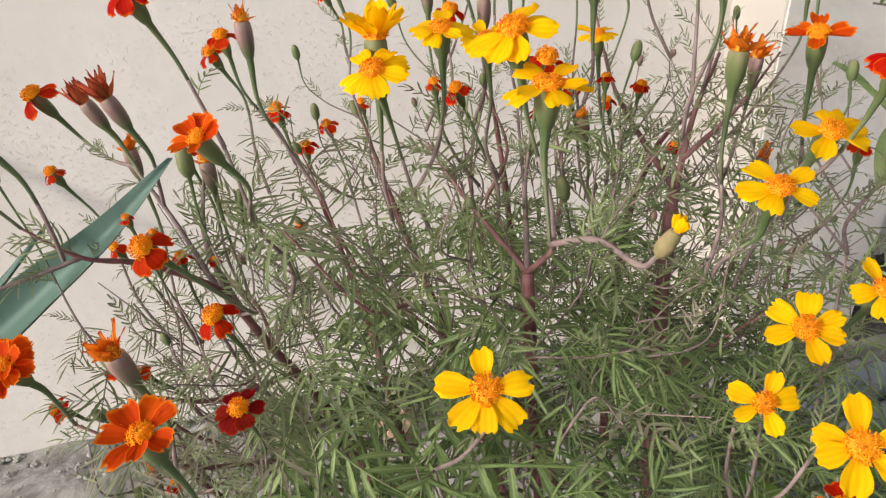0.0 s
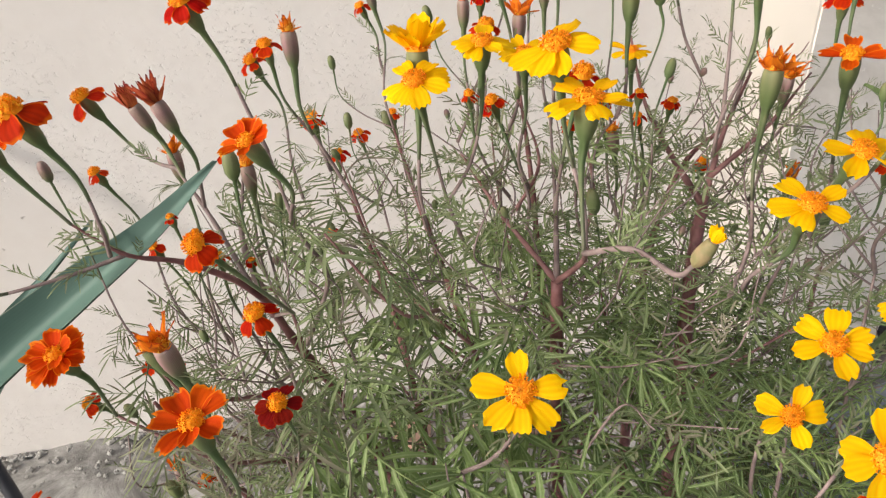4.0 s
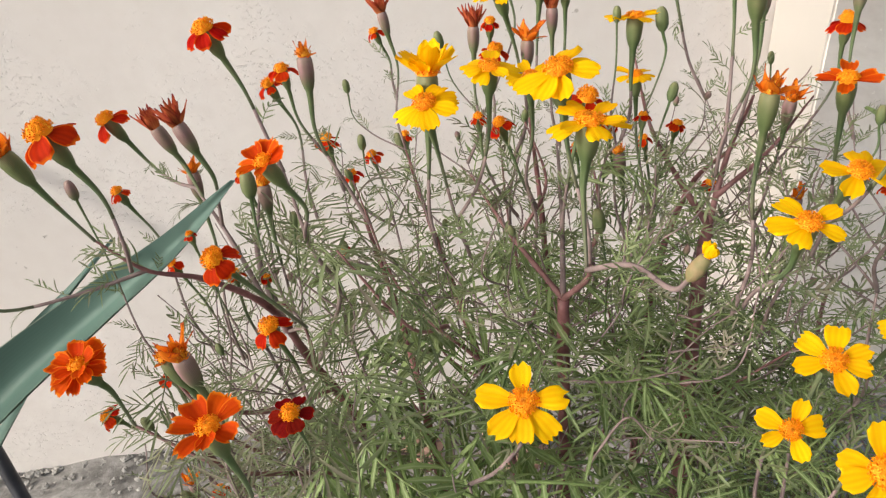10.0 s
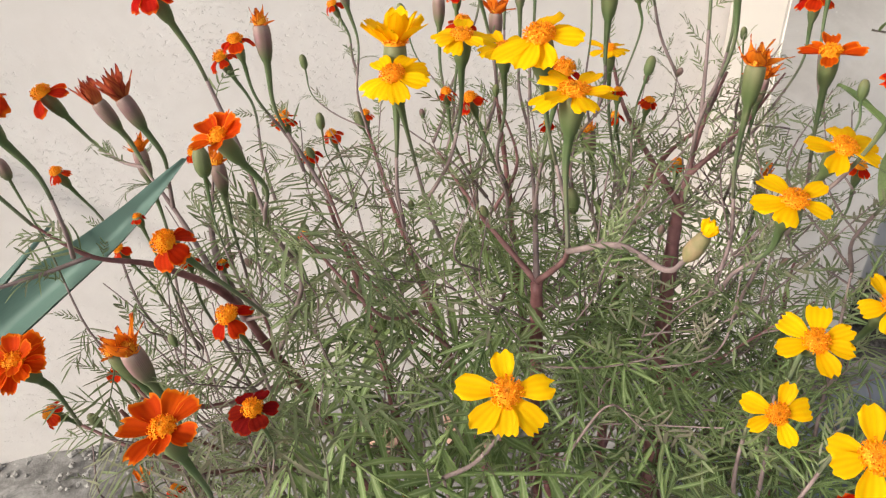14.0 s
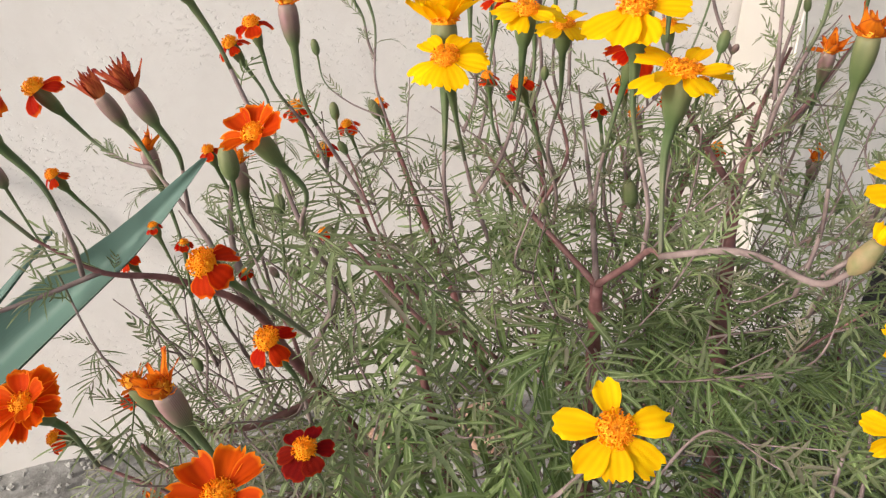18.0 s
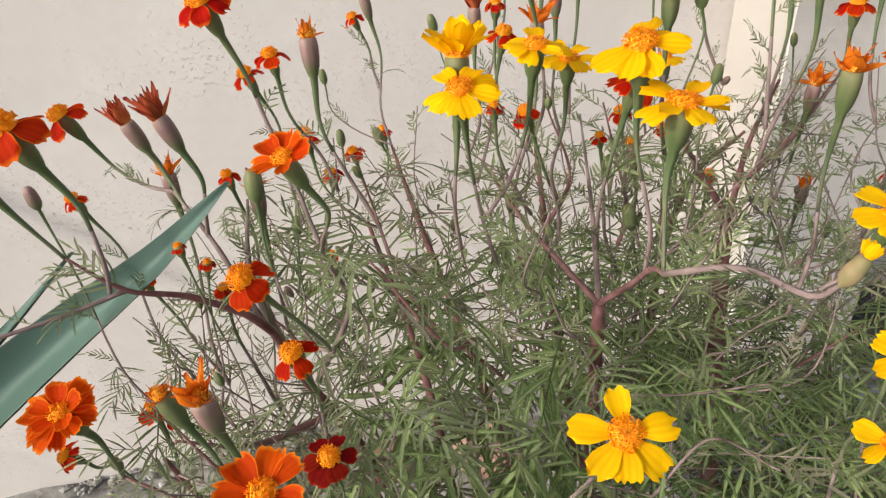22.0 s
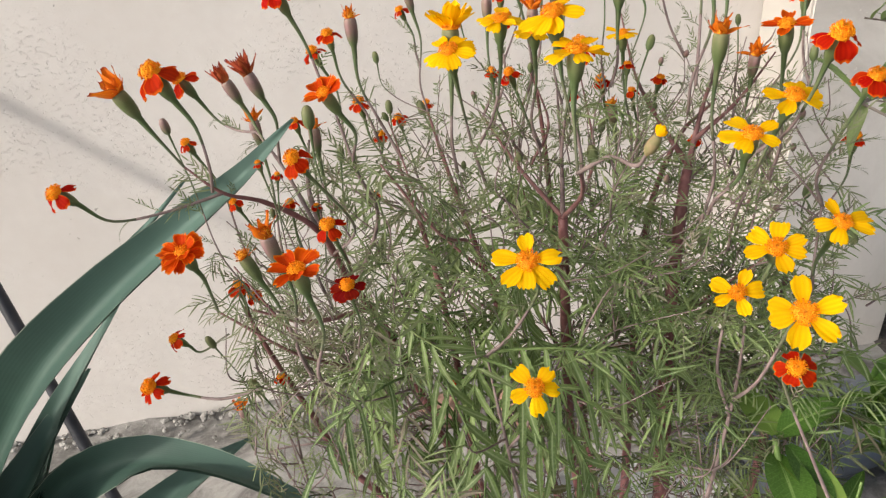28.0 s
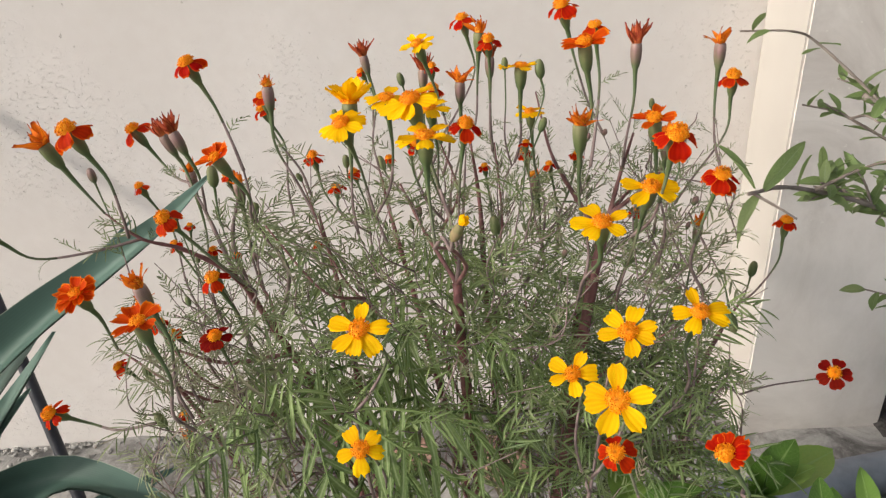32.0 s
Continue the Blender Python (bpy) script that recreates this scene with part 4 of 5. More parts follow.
MID_AXIS = Vector((0.072, 0.30, 0.0))
goals, made = Spread(0.05), 0
BUSHY = (((0.21, 0.30, 0.57), (0.29, 0.42, 0.70)), ((0.19, 0.22, 0.44), (0.285, 0.38, 0.60)), ((-0.19, 0.20, 0.40), (-0.03, 0.40, 0.59)), ((-0.134, 0.24, 0.53), (-0.08, 0.34, 0.62)), ((-0.10, 0.18, 0.38), (0.08, 0.34, 0.52)), ((0.11, 0.15, 0.40), (0.25, 0.28, 0.56)))
for k in range(10800):
    a, b = rng.uniform(0, 2 * math.pi), rng.random() ** 0.5
    z = rng.uniform(0.37, 0.705)
    wide = 0.25 if z < 0.62 else 0.25 - 0.6 * (z - 0.62)
    goal = MID_AXIS + Vector((wide * b * math.cos(a), 0.165 * b * math.sin(a), z - 0.04 * b * b))
    if k >= 6000:
        lo, hi = BUSHY[k % 6]
        goal = Vector([rng.uniform(lo[i], hi[i]) for i in range(3)])
    if goal.z < 0.60 and goal.x < -0.135 or goal.z < 0.44 and rng.random() < 0.6:
        continue
    if (goal.x > 0.25 and goal.z < 0.56 and k < 6000) or (0.06 < goal.x < 0.12 and goal.y < 0.275 and 0.635 > goal.z > 0.59) or (0.17 < goal.x < 0.24 and goal.y < 0.325 and 0.65 > goal.z > 0.55):
        continue
    if not goals.free(goal, 0.027 if k >= 6000 else 0.041 if goal.x < -0.03 else 0.052 if z < 0.52 else 0.044 if z < 0.60 else 0.039):
        continue
    _, root = stalk_root(goal, Vector((1.6 * b * math.cos(a), 1.6 * b * math.sin(a), 1)).normalized())
    if root is None:
        continue
    span = (goal - root).length
    if span < 0.02 or span > 0.16:
        continue
    bow = Vector((rng.uniform(-0.2, 0.2), rng.uniform(-0.2, 0.2), rng.uniform(-0.22, 0.06))) * span
    if any(veils(q, f) for f in OPEN for q in (goal, root.lerp(goal, 0.75) + bow * 0.75, root.lerp(goal, 0.5) + bow, root.lerp(goal, 0.25) + bow * 0.75)):
        continue
    goals.hold(goal)
    made += 1
    woody = k < 6000 and made % 6 == 0 and goal.y > 0.24
    stem([root, root.lerp(goal, 0.5) + bow, goal], 0.0013 if woody else 0.0007, 0.0008 if woody else 0.0005, "stem" if woody else "twig", 0.1)
    if goal.z > 0.57 and goal.y > 0.26 and made % 5 == 3:
        up = (goal - root).normalized()
        s = Shape()
        s.tube([goal + up * 0.007 * q for q in (0, 0.15, 0.45, 0.75, 0.93, 1)], [0.0006, 0.0014, 0.0021, 0.0018, 0.001, 0.0003], 7, along=(1.0, 0.85, 0.55, 0.25, 0.1, 0.0))
        part("bud", s.mesh("bud", MAT["calyx_old" if made % 2 else "calyx"]), plant, None, "small closed bud")


KINDS = {
    "yellow": "open yellow marigold flower with an orange centre", "cup": "cupped yellow marigold flower", "orange": "open orange marigold flower",
    "red": "open red marigold flower with an orange centre", "dark": "dark red marigold flower with a yellow centre", "double": "many-petalled orange marigold flower",
    "small": "small half-open red flower", "wilt": "fading flower with curled orange petals", "spent": "withered brownish red flower head",
    "closed": "half-open yellow bud on a purple stalk", "bud": "closed green flower bud",
}


def build_head(kind, at, az, el, dia, root, rays, sink, k):
    r = random.Random(1000 + k)
    az, el = radians(az), radians(el)
    axis = Vector((math.cos(el) * math.cos(az), math.cos(el) * math.sin(az), math.sin(el)))
    if kind in ("bud", "closed"):
        cup_r, cup_l = dia * 0.40, dia * (1.5 if kind == "bud" else 1.4)
    elif kind in ("wilt", "spent"):
        cup_r, cup_l = max(0.0040, dia * 0.18), 0.0175
    elif kind == "small":
        cup_r, cup_l = max(0.0022, dia * 0.17), dia * 0.62
    else:
        cup_r, cup_l = dia * (0.135 if kind == "yellow" else 0.14), dia * (0.52 if kind == "yellow" else 0.58)
    low = at - axis * cup_l
    root = Vector(root) if root else stalk_root(low, axis)[1]
    span = (low - root).length
    bend = [low - axis * span * (0.12 if kind == "closed" else 0.30)]
    if kind == "closed":
        bend = [root.lerp(low, 0.88) - Vector((0, 0, 0.004)), root.lerp(low, 0.5) + Vector((0, 0, 0.004))]
    elif span > 0.05:
        bend.append(root.lerp(bend[0], 0.5) - Vector((0, 0, 0.04 * span)) + Vector((r.uniform(-1, 1), r.uniform(-1, 1), 0)) * 0.07 * span)
    path = spline([low, *bend, root], 16)
    cut = 7 if span > 0.05 else 15
    s = Shape()
    if kind in ("bud", "closed"):
        prof = [(0.30 if kind == "bud" else 0.60, 1.0), (0.62 if kind == "bud" else 0.74, 0.93), (0.92 if kind == "bud" else 0.88, 0.75), (1.0, 0.5), (0.95, 0.27), (0.62, 0.08), (0.26, 0.0)]
    else:
        prof = [(0.84, 1.0), (0.98, 0.93), (1.04, 0.75), (1.0, 0.5), (0.86, 0.28), (0.64, 0.1), (0.45, 0.0)]
    neck = cup_r * prof[-1][0]
    body = [low + axis * cup_l * h for _, h in prof]
    thin = 0.00095 if kind == "closed" else 0.00085 if dia > 0.012 and kind != "dark" else 0.0005
    run = [0.0]
    for i in range(1, 16):
        run.append(run[-1] + (path[i] - path[i - 1]).length)
    along = [1.0 - h for _, h in prof] + [1.0 + run[i] / 0.012 for i in range(1, cut + 1)]
    s.tube(body + path[1:cut + 1], [cup_r * w for w, _ in prof] + [thin + (neck - thin) * max(0, 1 - run[i] / (1.6 * cup_l)) ** 1.6 for i in range(1, cut + 1)], 10, along=along)
    old = kind == "spent" or (kind == "wilt" and r.random() < 0.75) or (kind == "bud" and r.random() < 0.3)
    me = s.mesh("flower", MAT["bud_pale" if kind == "closed" else "calyx_old" if old else "calyx"])
    if kind == "closed":
        me.materials.append(MAT["twig"])
        me.polygons.foreach_set("material_index", [0 if i < 60 else 1 for i in range(len(me.polygons))])
    flower = part("bud" if kind == "bud" else "flower", me, plant, None, KINDS[kind])
    if cut < 15:
        t = Shape()
        t.tube(path[cut:], [thin * (1 + 0.05 * i) for i in range(len(path) - cut)], 6)
        part("stem", t.mesh("stem", MAT["twig"]), plant)
        nodes.extend(path[cut + 1:-1])
        lines.append((path[cut - 2:][::-1], 0.05))
    else:
        nodes.extend(path[-4:-1])
    base = Matrix.Translation(at) @ frame_of(axis, r.uniform(0, 6.28))
    if rays:
        ex = (Vector((1, 0, 0)) - axis * axis.x).normalized()
        base = Matrix.Translation(at) @ Matrix((ex, axis.cross(ex), axis)).transposed().to_4x4()
    if kind in ("yellow", "orange", "red", "dark", "double", "small", "cup"):
        look_of = {"small": "red", "double": "orange", "cup": "yellow"}.get(kind, kind)
        count = {"cup": 9, "yellow": 7, "orange": 7, "red": 5, "dark": 6, "double": 10, "small": 5}[kind] - (r.random() < (0.3 if kind == "yellow" else 0.15))
        count = len(rays) or count
        rd = dia * (0.175 if kind in ("yellow", "orange", "double", "cup") else 0.215)
        hang = {"cup": -56, "yellow": -3, "orange": -15, "red": 20, "dark": 2, "double": -2, "small": 26}[kind] + sink
        for j in range(count):
            a = 2 * math.pi * (j + r.uniform(-0.18, 0.18)) / count
            if rays:
                a = radians(rays[j] + r.uniform(-4, 4))
            size = (dia * 0.5 - rd * 0.45) * r.uniform(0.84, 1.12)
            ring = rd * 0.45
            m = base @ Matrix.Rotation(a, 4, "Z") @ Matrix.Translation((ring, 0, -0.0004 + 0.0006 * (j % 2))) @ Matrix.Rotation(radians(hang + r.uniform(-9, 9)), 4, "Y") @ Matrix.Rotation(radians(r.uniform(-8, 8)), 4, "X") @ Matrix.Diagonal((size, size * r.uniform(0.88, 1.1), size, 1))
            part("petal", r.choice(PETALS[look_of]), flower, m)
        if kind == "double":
            for j in range(5):
                m = base @ Matrix.Rotation(2 * math.pi * (j + 0.5) / 5, 4, "Z") @ Matrix.Translation((rd * 0.4, 0, 0.001)) @ Matrix.Rotation(radians(-30), 4, "Y") @ Matrix.Scale(dia * 0.33, 4)
                part("petal", r.choice(PETALS["orange"]), flower, m)
        part("disc", r.choice(DISCS), flower, base @ Matrix.Translation((0, 0, -0.0006)) @ Matrix.Diagonal((rd, rd, rd * (r.uniform(0.75, 1.05) if look_of == "yellow" else r.uniform(1.15, 1.6)), 1)), "domed disc of orange florets")
    elif kind == "wilt":
        for j in range(13):
            size = dia * r.uniform(0.34, 0.70)
            m = base @ Matrix.Rotation(2 * math.pi * (j + r.uniform(-0.3, 0.3)) / 13, 4, "Z") @ Matrix.Rotation(radians(r.uniform(-25, 25)), 4, "X") @ Matrix.Translation((cup_r * (0.55 if j % 2 else 0.3), 0, -0.001)) @ Matrix.Rotation(radians(-r.uniform(24, 92)), 4, "Y") @ Matrix.Diagonal((size, size * r.uniform(0.8, 1.3), size, 1))
            part("petal", r.choice(PETALS["wilt"]), flower, m)
        part("disc", r.choice(DISCS_PALE), flower, base @ Matrix.Translation((0, 0, 0.0006)) @ Matrix.Diagonal((cup_r * 1.0, cup_r * 1.0, cup_r * 1.5, 1)), "faded orange florets")
    elif kind == "spent":
        for j in range(18):
            size = max(0.0150, dia * 0.82) * r.uniform(0.7, 1.15)
            m = base @ Matrix.Rotation(2 * math.pi * (j + r.uniform(-0.3, 0.3)) / 18 * 2, 4, "Z") @ Matrix.Translation((cup_r * (0.25 if j % 3 else 0.7), 0, -0.001)) @ Matrix.Rotation(radians(-r.uniform(50, 92)), 4, "Y") @ Matrix.Diagonal((size, size * 1.1, size, 1))
            part("petal", r.choice(PETALS["spent"]), flower, m)
    elif kind == "closed":
        for j in range(7):
            size = dia * 0.8 * r.uniform(0.8, 1.1)
            m = base @ Matrix.Rotation(2 * math.pi * j / 7, 4, "Z") @ Matrix.Translation((cup_r * 0.35, 0, -cup_r * 0.4)) @ Matrix.Rotation(radians(-r.uniform(75, 95)), 4, "Y") @ Matrix.Scale(size, 4)
            part("petal", r.choice(PETALS["yellow"]), flower, m)


# the heads nearest to the stems first, so that later stalks can spring from earlier ones
order = sorted(range(len(WANTED)), key=lambda k: stalk_root(WANTED[k][1], Vector((0, 0, 1)))[0])
for k in order:
    build_head(*WANTED[k], k)

# ---- marigold: leaves ----
MASS_LEAF, MASS_FINE, MASS_OLD_SHADED = Shape(), Shape(), Shape()
single, placed = 0, [0, 0, 0]
hold = [Spread(0.05), Spread(0.04), Spread(0.03)]
SIZES = ((BIG, BIG_MESH, 0.058, 0.096, 0.039), (MID, MID_MESH, 0.034, 0.054, 0.034), (FINE, FINE_MESH, 0.017, 0.033, 0.0146))
# long drooping leaves in the middle of the bush come first
HANG = [pinnate(90 + k, 6 + k % 2, 0.42, 0.050, 0.25, 1.0 + 0.3 * k, 7, (60, 84), 0.9 + 0.35 * k, (0.0, 0.25)) for k in range(4)]
HANGING = [sh.mesh("leaf", MAT["leaf"]) for sh in HANG]
for k in range(900):
    p = Vector((rng.uniform(-0.030, 0.075), rng.uniform(0.195, 0.275), rng.uniform(0.505, 0.590)))
    turn = rng.uniform(-2.9, -0.2)
    way = Vector((math.cos(turn), math.sin(turn), rng.uniform(0.0, 0.15)))
    length_l = rng.uniform(0.070, 0.098)
    mid, tip = p + way * length_l * 0.5, p + way * length_l
    if tip.y < 0.125 or placed[0] >= 40 or any(veils(q, f) for f in OPEN for q in (p, mid, tip)) or not hold[0].free(mid, 0.036):
        continue
    near = min(nodes, key=lambda q: (q - p).length)
    if (near - p).length > 0.03:
        continue
    hold[0].hold(mid)
    placed[0] += 1
    part("leaf", HANGING[k % 4], plant, set_leaf(near, way, length_l, rng.uniform(-0.25, 0.25)))
single = placed[0]
spots = []
for pts, begin in lines:
    length = sum((pts[i + 1] - pts[i]).length for i in range(len(pts) - 1))
    count = max(2, int(length * (1 - begin) / 0.006))
    for k in range(count):
        t = begin + (1 - begin) * (k + rng.random()) / count
        i = min(int(t * (len(pts) - 1)), len(pts) - 2)
        spots.append((pts[i].lerp(pts[i + 1], t * (len(pts) - 1) - i), (pts[i + 1] - pts[i]).normalized()))
rng.shuffle(spots)
for p, along in spots:
    if p.z < (0.395 if p.x < 0.08 else 0.36) + 0.07 * rng.random():
        continue
    turn = rng.uniform(0, 6.28)
    away = (p - MID_AXIS) * 3.5
    way = Vector((math.cos(turn) + away.x, math.sin(turn) + away.y, 0)).normalized() + along * rng.uniform(0.1, 0.6) + Vector((0, 0, rng.uniform(-0.3, 0.35)))
    core = math.hypot((p.x - 0.10) / 0.20, (p.y - 0.26) / 0.17)
    level = p.z + 0.06 * core - 0.03 + rng.uniform(-0.055, 0.055)
    level += max(0.0, min(0.05, (0.0 - p.x) * 1.2))
    level += 0.03 if p.x > 0.14 else -0.022 if 0.0 < p.x < 0.13 and p.y < 0.31 and p.z < 0.60 else 0.012
    rank = 0 if level < 0.562 else 1 if level < 0.615 else 2
    if p.x < -0.03 and rank == 0 or p.z < 0.44 and rank == 0 and rng.random() < 0.6:
        rank = 1
    shapes, meshes, least, most, gap = SIZES[rank]
    if rank == 0 and p.x > 0.085:
        shapes, meshes, least, most, gap = MID, MID_MESH, 0.034, 0.056, 0.022
    if rank == 1 and p.z > 0.56:
        gap *= 1.2
    if (p.x < -0.02 or p.x < 0.02 and p.z > 0.60) and (rank == 1 or rank == 2 and p.z < 0.67 and rng.random() < 0.35):
        shapes, meshes = SLIM, SLIM_MESH
        least, most = 0.032, 0.058
    if -0.03 < p.x < 0.075 and p.y < 0.30 and 0.50 < p.z < 0.60 and rng.random() < 0.8:
        rank, shapes, meshes, least, most, gap = 0, HANG, HANGING, 0.060, 0.094, 0.031
        way.z = abs(way.z) * 0.3
    length_l = rng.uniform(least, most) * (0.7 if core > 0.9 or p.x < -0.06 or p.z < 0.47 else 1.0)
    if p.z > 0.68:
        length_l *= 0.65
        if p.x < 0 and rng.random() < 0.5:
            continue
    mid = p + way.normalized() * length_l * 0.5
    tip = p + way.normalized() * length_l
    if any(q.x > (0.285 if q.y < 0.26 else 0.315) for q in (mid, tip)) or tip.y < (0.135 if p.x > 0.10 else 0.10) or tip.y < 0.155 and rank == 0:
        continue
    if any(veils(q, f) for f in OPEN for q in (p, mid, tip)):
        continue
    if 0.16 < p.x < 0.27 and p.y < 0.33 and rank < 2 or p.x > 0.13 and p.y > 0.29:
        gap *= 0.8
    if p.x < 0.03 and shapes is not HANG:
        gap *= 0.85 if p.z < 0.55 and p.x < -0.03 else 1.12
    if p.z < 0.48:
        gap *= 1.1 if p.x < 0.08 else 1.0
    elif p.z > 0.675:
        gap *= 1.35
    if tip.z < 0.46 and tip.x > 0.25 or tip.z < 0.60 and min(tip.x, mid.x) < -0.150 or tip.z < 0.45 and tip.x < -0.085 or tip.z < (0.40 if p.x < 0.08 else 0.36):
        continue
    if not hold[rank].free(mid, gap):
        continue
    hold[rank].hold(mid)
    placed[rank] += 1
    m = set_leaf(p, way, length_l, rng.uniform(-0.6, 0.6))
    kind = rng.randrange(len(shapes))
    if single < 300 and p.y < 0.27 and -0.15 < p.x < 0.26:
        single += 1
        part("leaf", meshes[kind], plant, m)
    else:
        # below 0.50 m leaves go to the older mass with shade in its colour
        (MASS_OLD_SHADED if p.z < 0.50 and shapes is not FINE else MASS_FINE if shapes in (FINE, SLIM) else MASS_LEAF).add(shapes[kind], m)
for shape, mat, label in ((MASS_LEAF, "leaf_mass", "dense feathery green leaves"), (MASS_FINE, "fine_mass", "fine thread-like grey-green leaves"), (MASS_OLD_SHADED, "old_shaded_mass", "older olive lower leaves")):
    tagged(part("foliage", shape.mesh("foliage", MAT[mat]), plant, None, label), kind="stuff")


# ---- marigold: fading lower leaves and dead twigs ----
FADED = pinnate(81, 6, 0.34, 0.070, -0.3, 0.9, 6, (58, 74), 0.15, (0.1, 0.4)).mesh("leaf", MAT["faded"])
for at, way, size in (((0.048, 0.205, 0.475), (0.05, -0.35, -0.25), 0.088), ((0.070, 0.195, 0.440), (-0.1, -0.3, -0.6), 0.075), ((0.012, 0.215, 0.430), (-0.35, -0.3, -0.2), 0.070)):
    part("leaf", FADED, plant, set_leaf(at, way, size, 0.15), "faded yellowish brown lower leaf")
for k in range(46):
    a, b = rng.uniform(0, 6.28), rng.uniform(0.02, 0.125)
    foot = Vector((POT[0] + b * math.cos(a), POT[1] + b * math.sin(a), 0.20))
    top = foot + Vector((rng.uniform(-0.05, 0.05), rng.uniform(-0.05, 0.05), rng.uniform(0.05, 0.17)))
    line = spline([foot, foot.lerp(top, 0.5) + Vector((rng.uniform(-0.015, 0.015), rng.uniform(-0.015, 0.015), 0)), top], 9)
    s = Shape()
    s.tube(line, [0.0011 - 0.0006 * i / 8 for i in range(9)], 5)
    for j in range(5):
        p = line[3 + j]
        q = p + Vector((rng.uniform(-1, 1), rng.uniform(-1, 1), rng.uniform(-0.6, 0.6))) * 0.014
        s.tube([p, p.lerp(q, 0.5) + Vector((0, 0, 0.002)), q], [0.0007, 0.0006, 0.0003], 4)
    part("twig", s.mesh("twig", MAT["dead"]), plant, None, "dead brown twig" if k % 3 else "withered purplish side shoot")

# ---- strap-leaved plant at the wall's left ----
def strap(owner, points, width, up, label="", fold=0.55):
    """A long channelled leaf along the given line, tapering to a point."""
    n = 28
    pts = spline(points, n)
    rows = []
    for i, p in enumerate(pts):
        t = i / (n - 1)
        way = (pts[min(i + 1, n - 1)] - pts[max(i - 1, 0)]).normalized()
        side = way.cross(Vector(up)).normalized()
        nrm = side.cross(way).normalized()
        w = width * 0.5 * max(0.015, (1 - t) ** 0.8) * min(1.0, 0.8 + t)
        row = []
        for j in range(9):
            u = -1 + j / 4
            row.append(p + side * w * u + nrm * (w * fold * abs(u) ** 1.3 + 0.0012 * math.sin(9 * t + 2 * u)))
        for j in range(8, -1, -1):
            u = -1 + j / 4
            row.append(p + side * w * u * 0.985 + nrm * (w * fold * abs(u) ** 1.3 - 0.0016))
        rows.append(row)
    s = Shape()
    s.grid([r[:9] for r in rows], uv=True)
    s.grid([r[9:] for r in rows], uv=True)
    part("leaf", s.mesh("leaf", MAT["strap"]), owner, None, label)


agave = thing("strap_leaf_plant", (-0.38, 0.20, 0.0), "plant with long blue-green channelled strap leaves", "plant")
strap(agave, [(-0.405, 0.247, 0.373), (-0.356, 0.281, 0.428), (-0.318, 0.303, 0.460), (-0.288, 0.320, 0.499), (-0.255, 0.329, 0.537), (-0.221, 0.328, 0.575)], 0.036, (-0.1, -0.6, 0.8), "dark underside of a folded strap leaf", 0.3)
strap(agave, [(-0.330, 0.356, 0.477), (-0.274, 0.370, 0.537), (-0.234, 0.374, 0.581), (-0.201, 0.386, 0.607), (-0.168, 0.394, 0.634)], 0.016, (-0.1, -0.6, 0.8), "", 0.3)
strap(agave, [(-0.426, 0.263, 0.373), (-0.377, 0.281, 0.419), (-0.331, 0.303, 0.479), (-0.271, 0.293, 0.552), (-0.215, 0.305, 0.596), (-0.156, 0.319, 0.632), (-0.110, 0.319, 0.663), (-0.073, 0.320, 0.695)], 0.066, (-0.3, -0.75, 0.6), "", 0.85)
strap(agave, [(-0.426, 0.263, 0.373), (-0.358, 0.269, 0.408), (-0.327, 0.284, 0.419), (-0.295, 0.304, 0.438), (-0.241, 0.298, 0.451), (-0.181, 0.271, 0.458), (-0.131, 0.240, 0.453), (-0.079, 0.201, 0.447), (-0.035, 0.164, 0.437)], 0.060, (0.92, -0.40, 0.40), "dark green arching strap leaf")
strap(agave, [(-0.414, 0.235, 0.369), (-0.361, 0.261, 0.417), (-0.319, 0.292, 0.457), (-0.293, 0.316, 0.487), (-0.264, 0.337, 0.516)], 0.050, (-0.3, -0.7, 0.6))
strap(agave, [(-0.407, 0.254, 0.350), (-0.285, 0.275, 0.385), (-0.210, 0.306, 0.414), (-0.162, 0.329, 0.425)], 0.050, (0.1, -0.5, 0.9))
strap(agave, [(-0.414, 0.235, 0.369), (-0.337, 0.252, 0.408), (-0.315, 0.295, 0.440), (-0.300, 0.350, 0.484)], 0.048, (-0.5, -0.7, 0.3), "dark green upright strap leaf with a dry edge")
strap(agave, [(-0.426, 0.263, 0.373), (-0.394, 0.319, 0.517), (-0.322, 0.368, 0.684), (-0.293, 0.381, 0.763), (-0.262, 0.383, 0.842), (-0.252, 0.389, 0.873), (-0.243, 0.392, 0.903)], 0.034, (0.6, -0.7, 0.2))
s = Shape()
s.tube(spline([(-0.38, 0.20, 0.0), (-0.385, 0.205, 0.2), (-0.375, 0.215, 0.44)], 10), [0.03, 0.03, 0.031, 0.032, 0.034, 0.036, 0.038, 0.036, 0.03, 0.015], 12)
part("stem", s.mesh("stem", MAT["green_stem"]), agave)


# ---- broad leaves ----
def blade(seed, width, fold, droop):
    """An oval leaf of length 1 along +y with a sunken midrib."""
    r = random.Random(seed)
    rows = []
    for i in range(11):
        t = i / 10
        w = width * 0.5 * math.sin(math.pi * min(1, 0.03 + 0.97 * t) ** 0.9) ** 0.72
        w = max(w, 0.008)
        row = []
        for j in range(7):
            u = -1 + j / 3
            row.append((u * w, t, fold * abs(u) * w + 0.03 * math.sin(5 * t + seed) * u - droop * t * t))
        rows.append(row)
    shape = Shape()
    shape.grid(rows, uv=True)
    shape.tube([(0, t, -droop * t * t - 0.004) for t in (0, 0.3, 0.6, 0.9)], [0.014, 0.011, 0.008, 0.003], 4)
    return shape


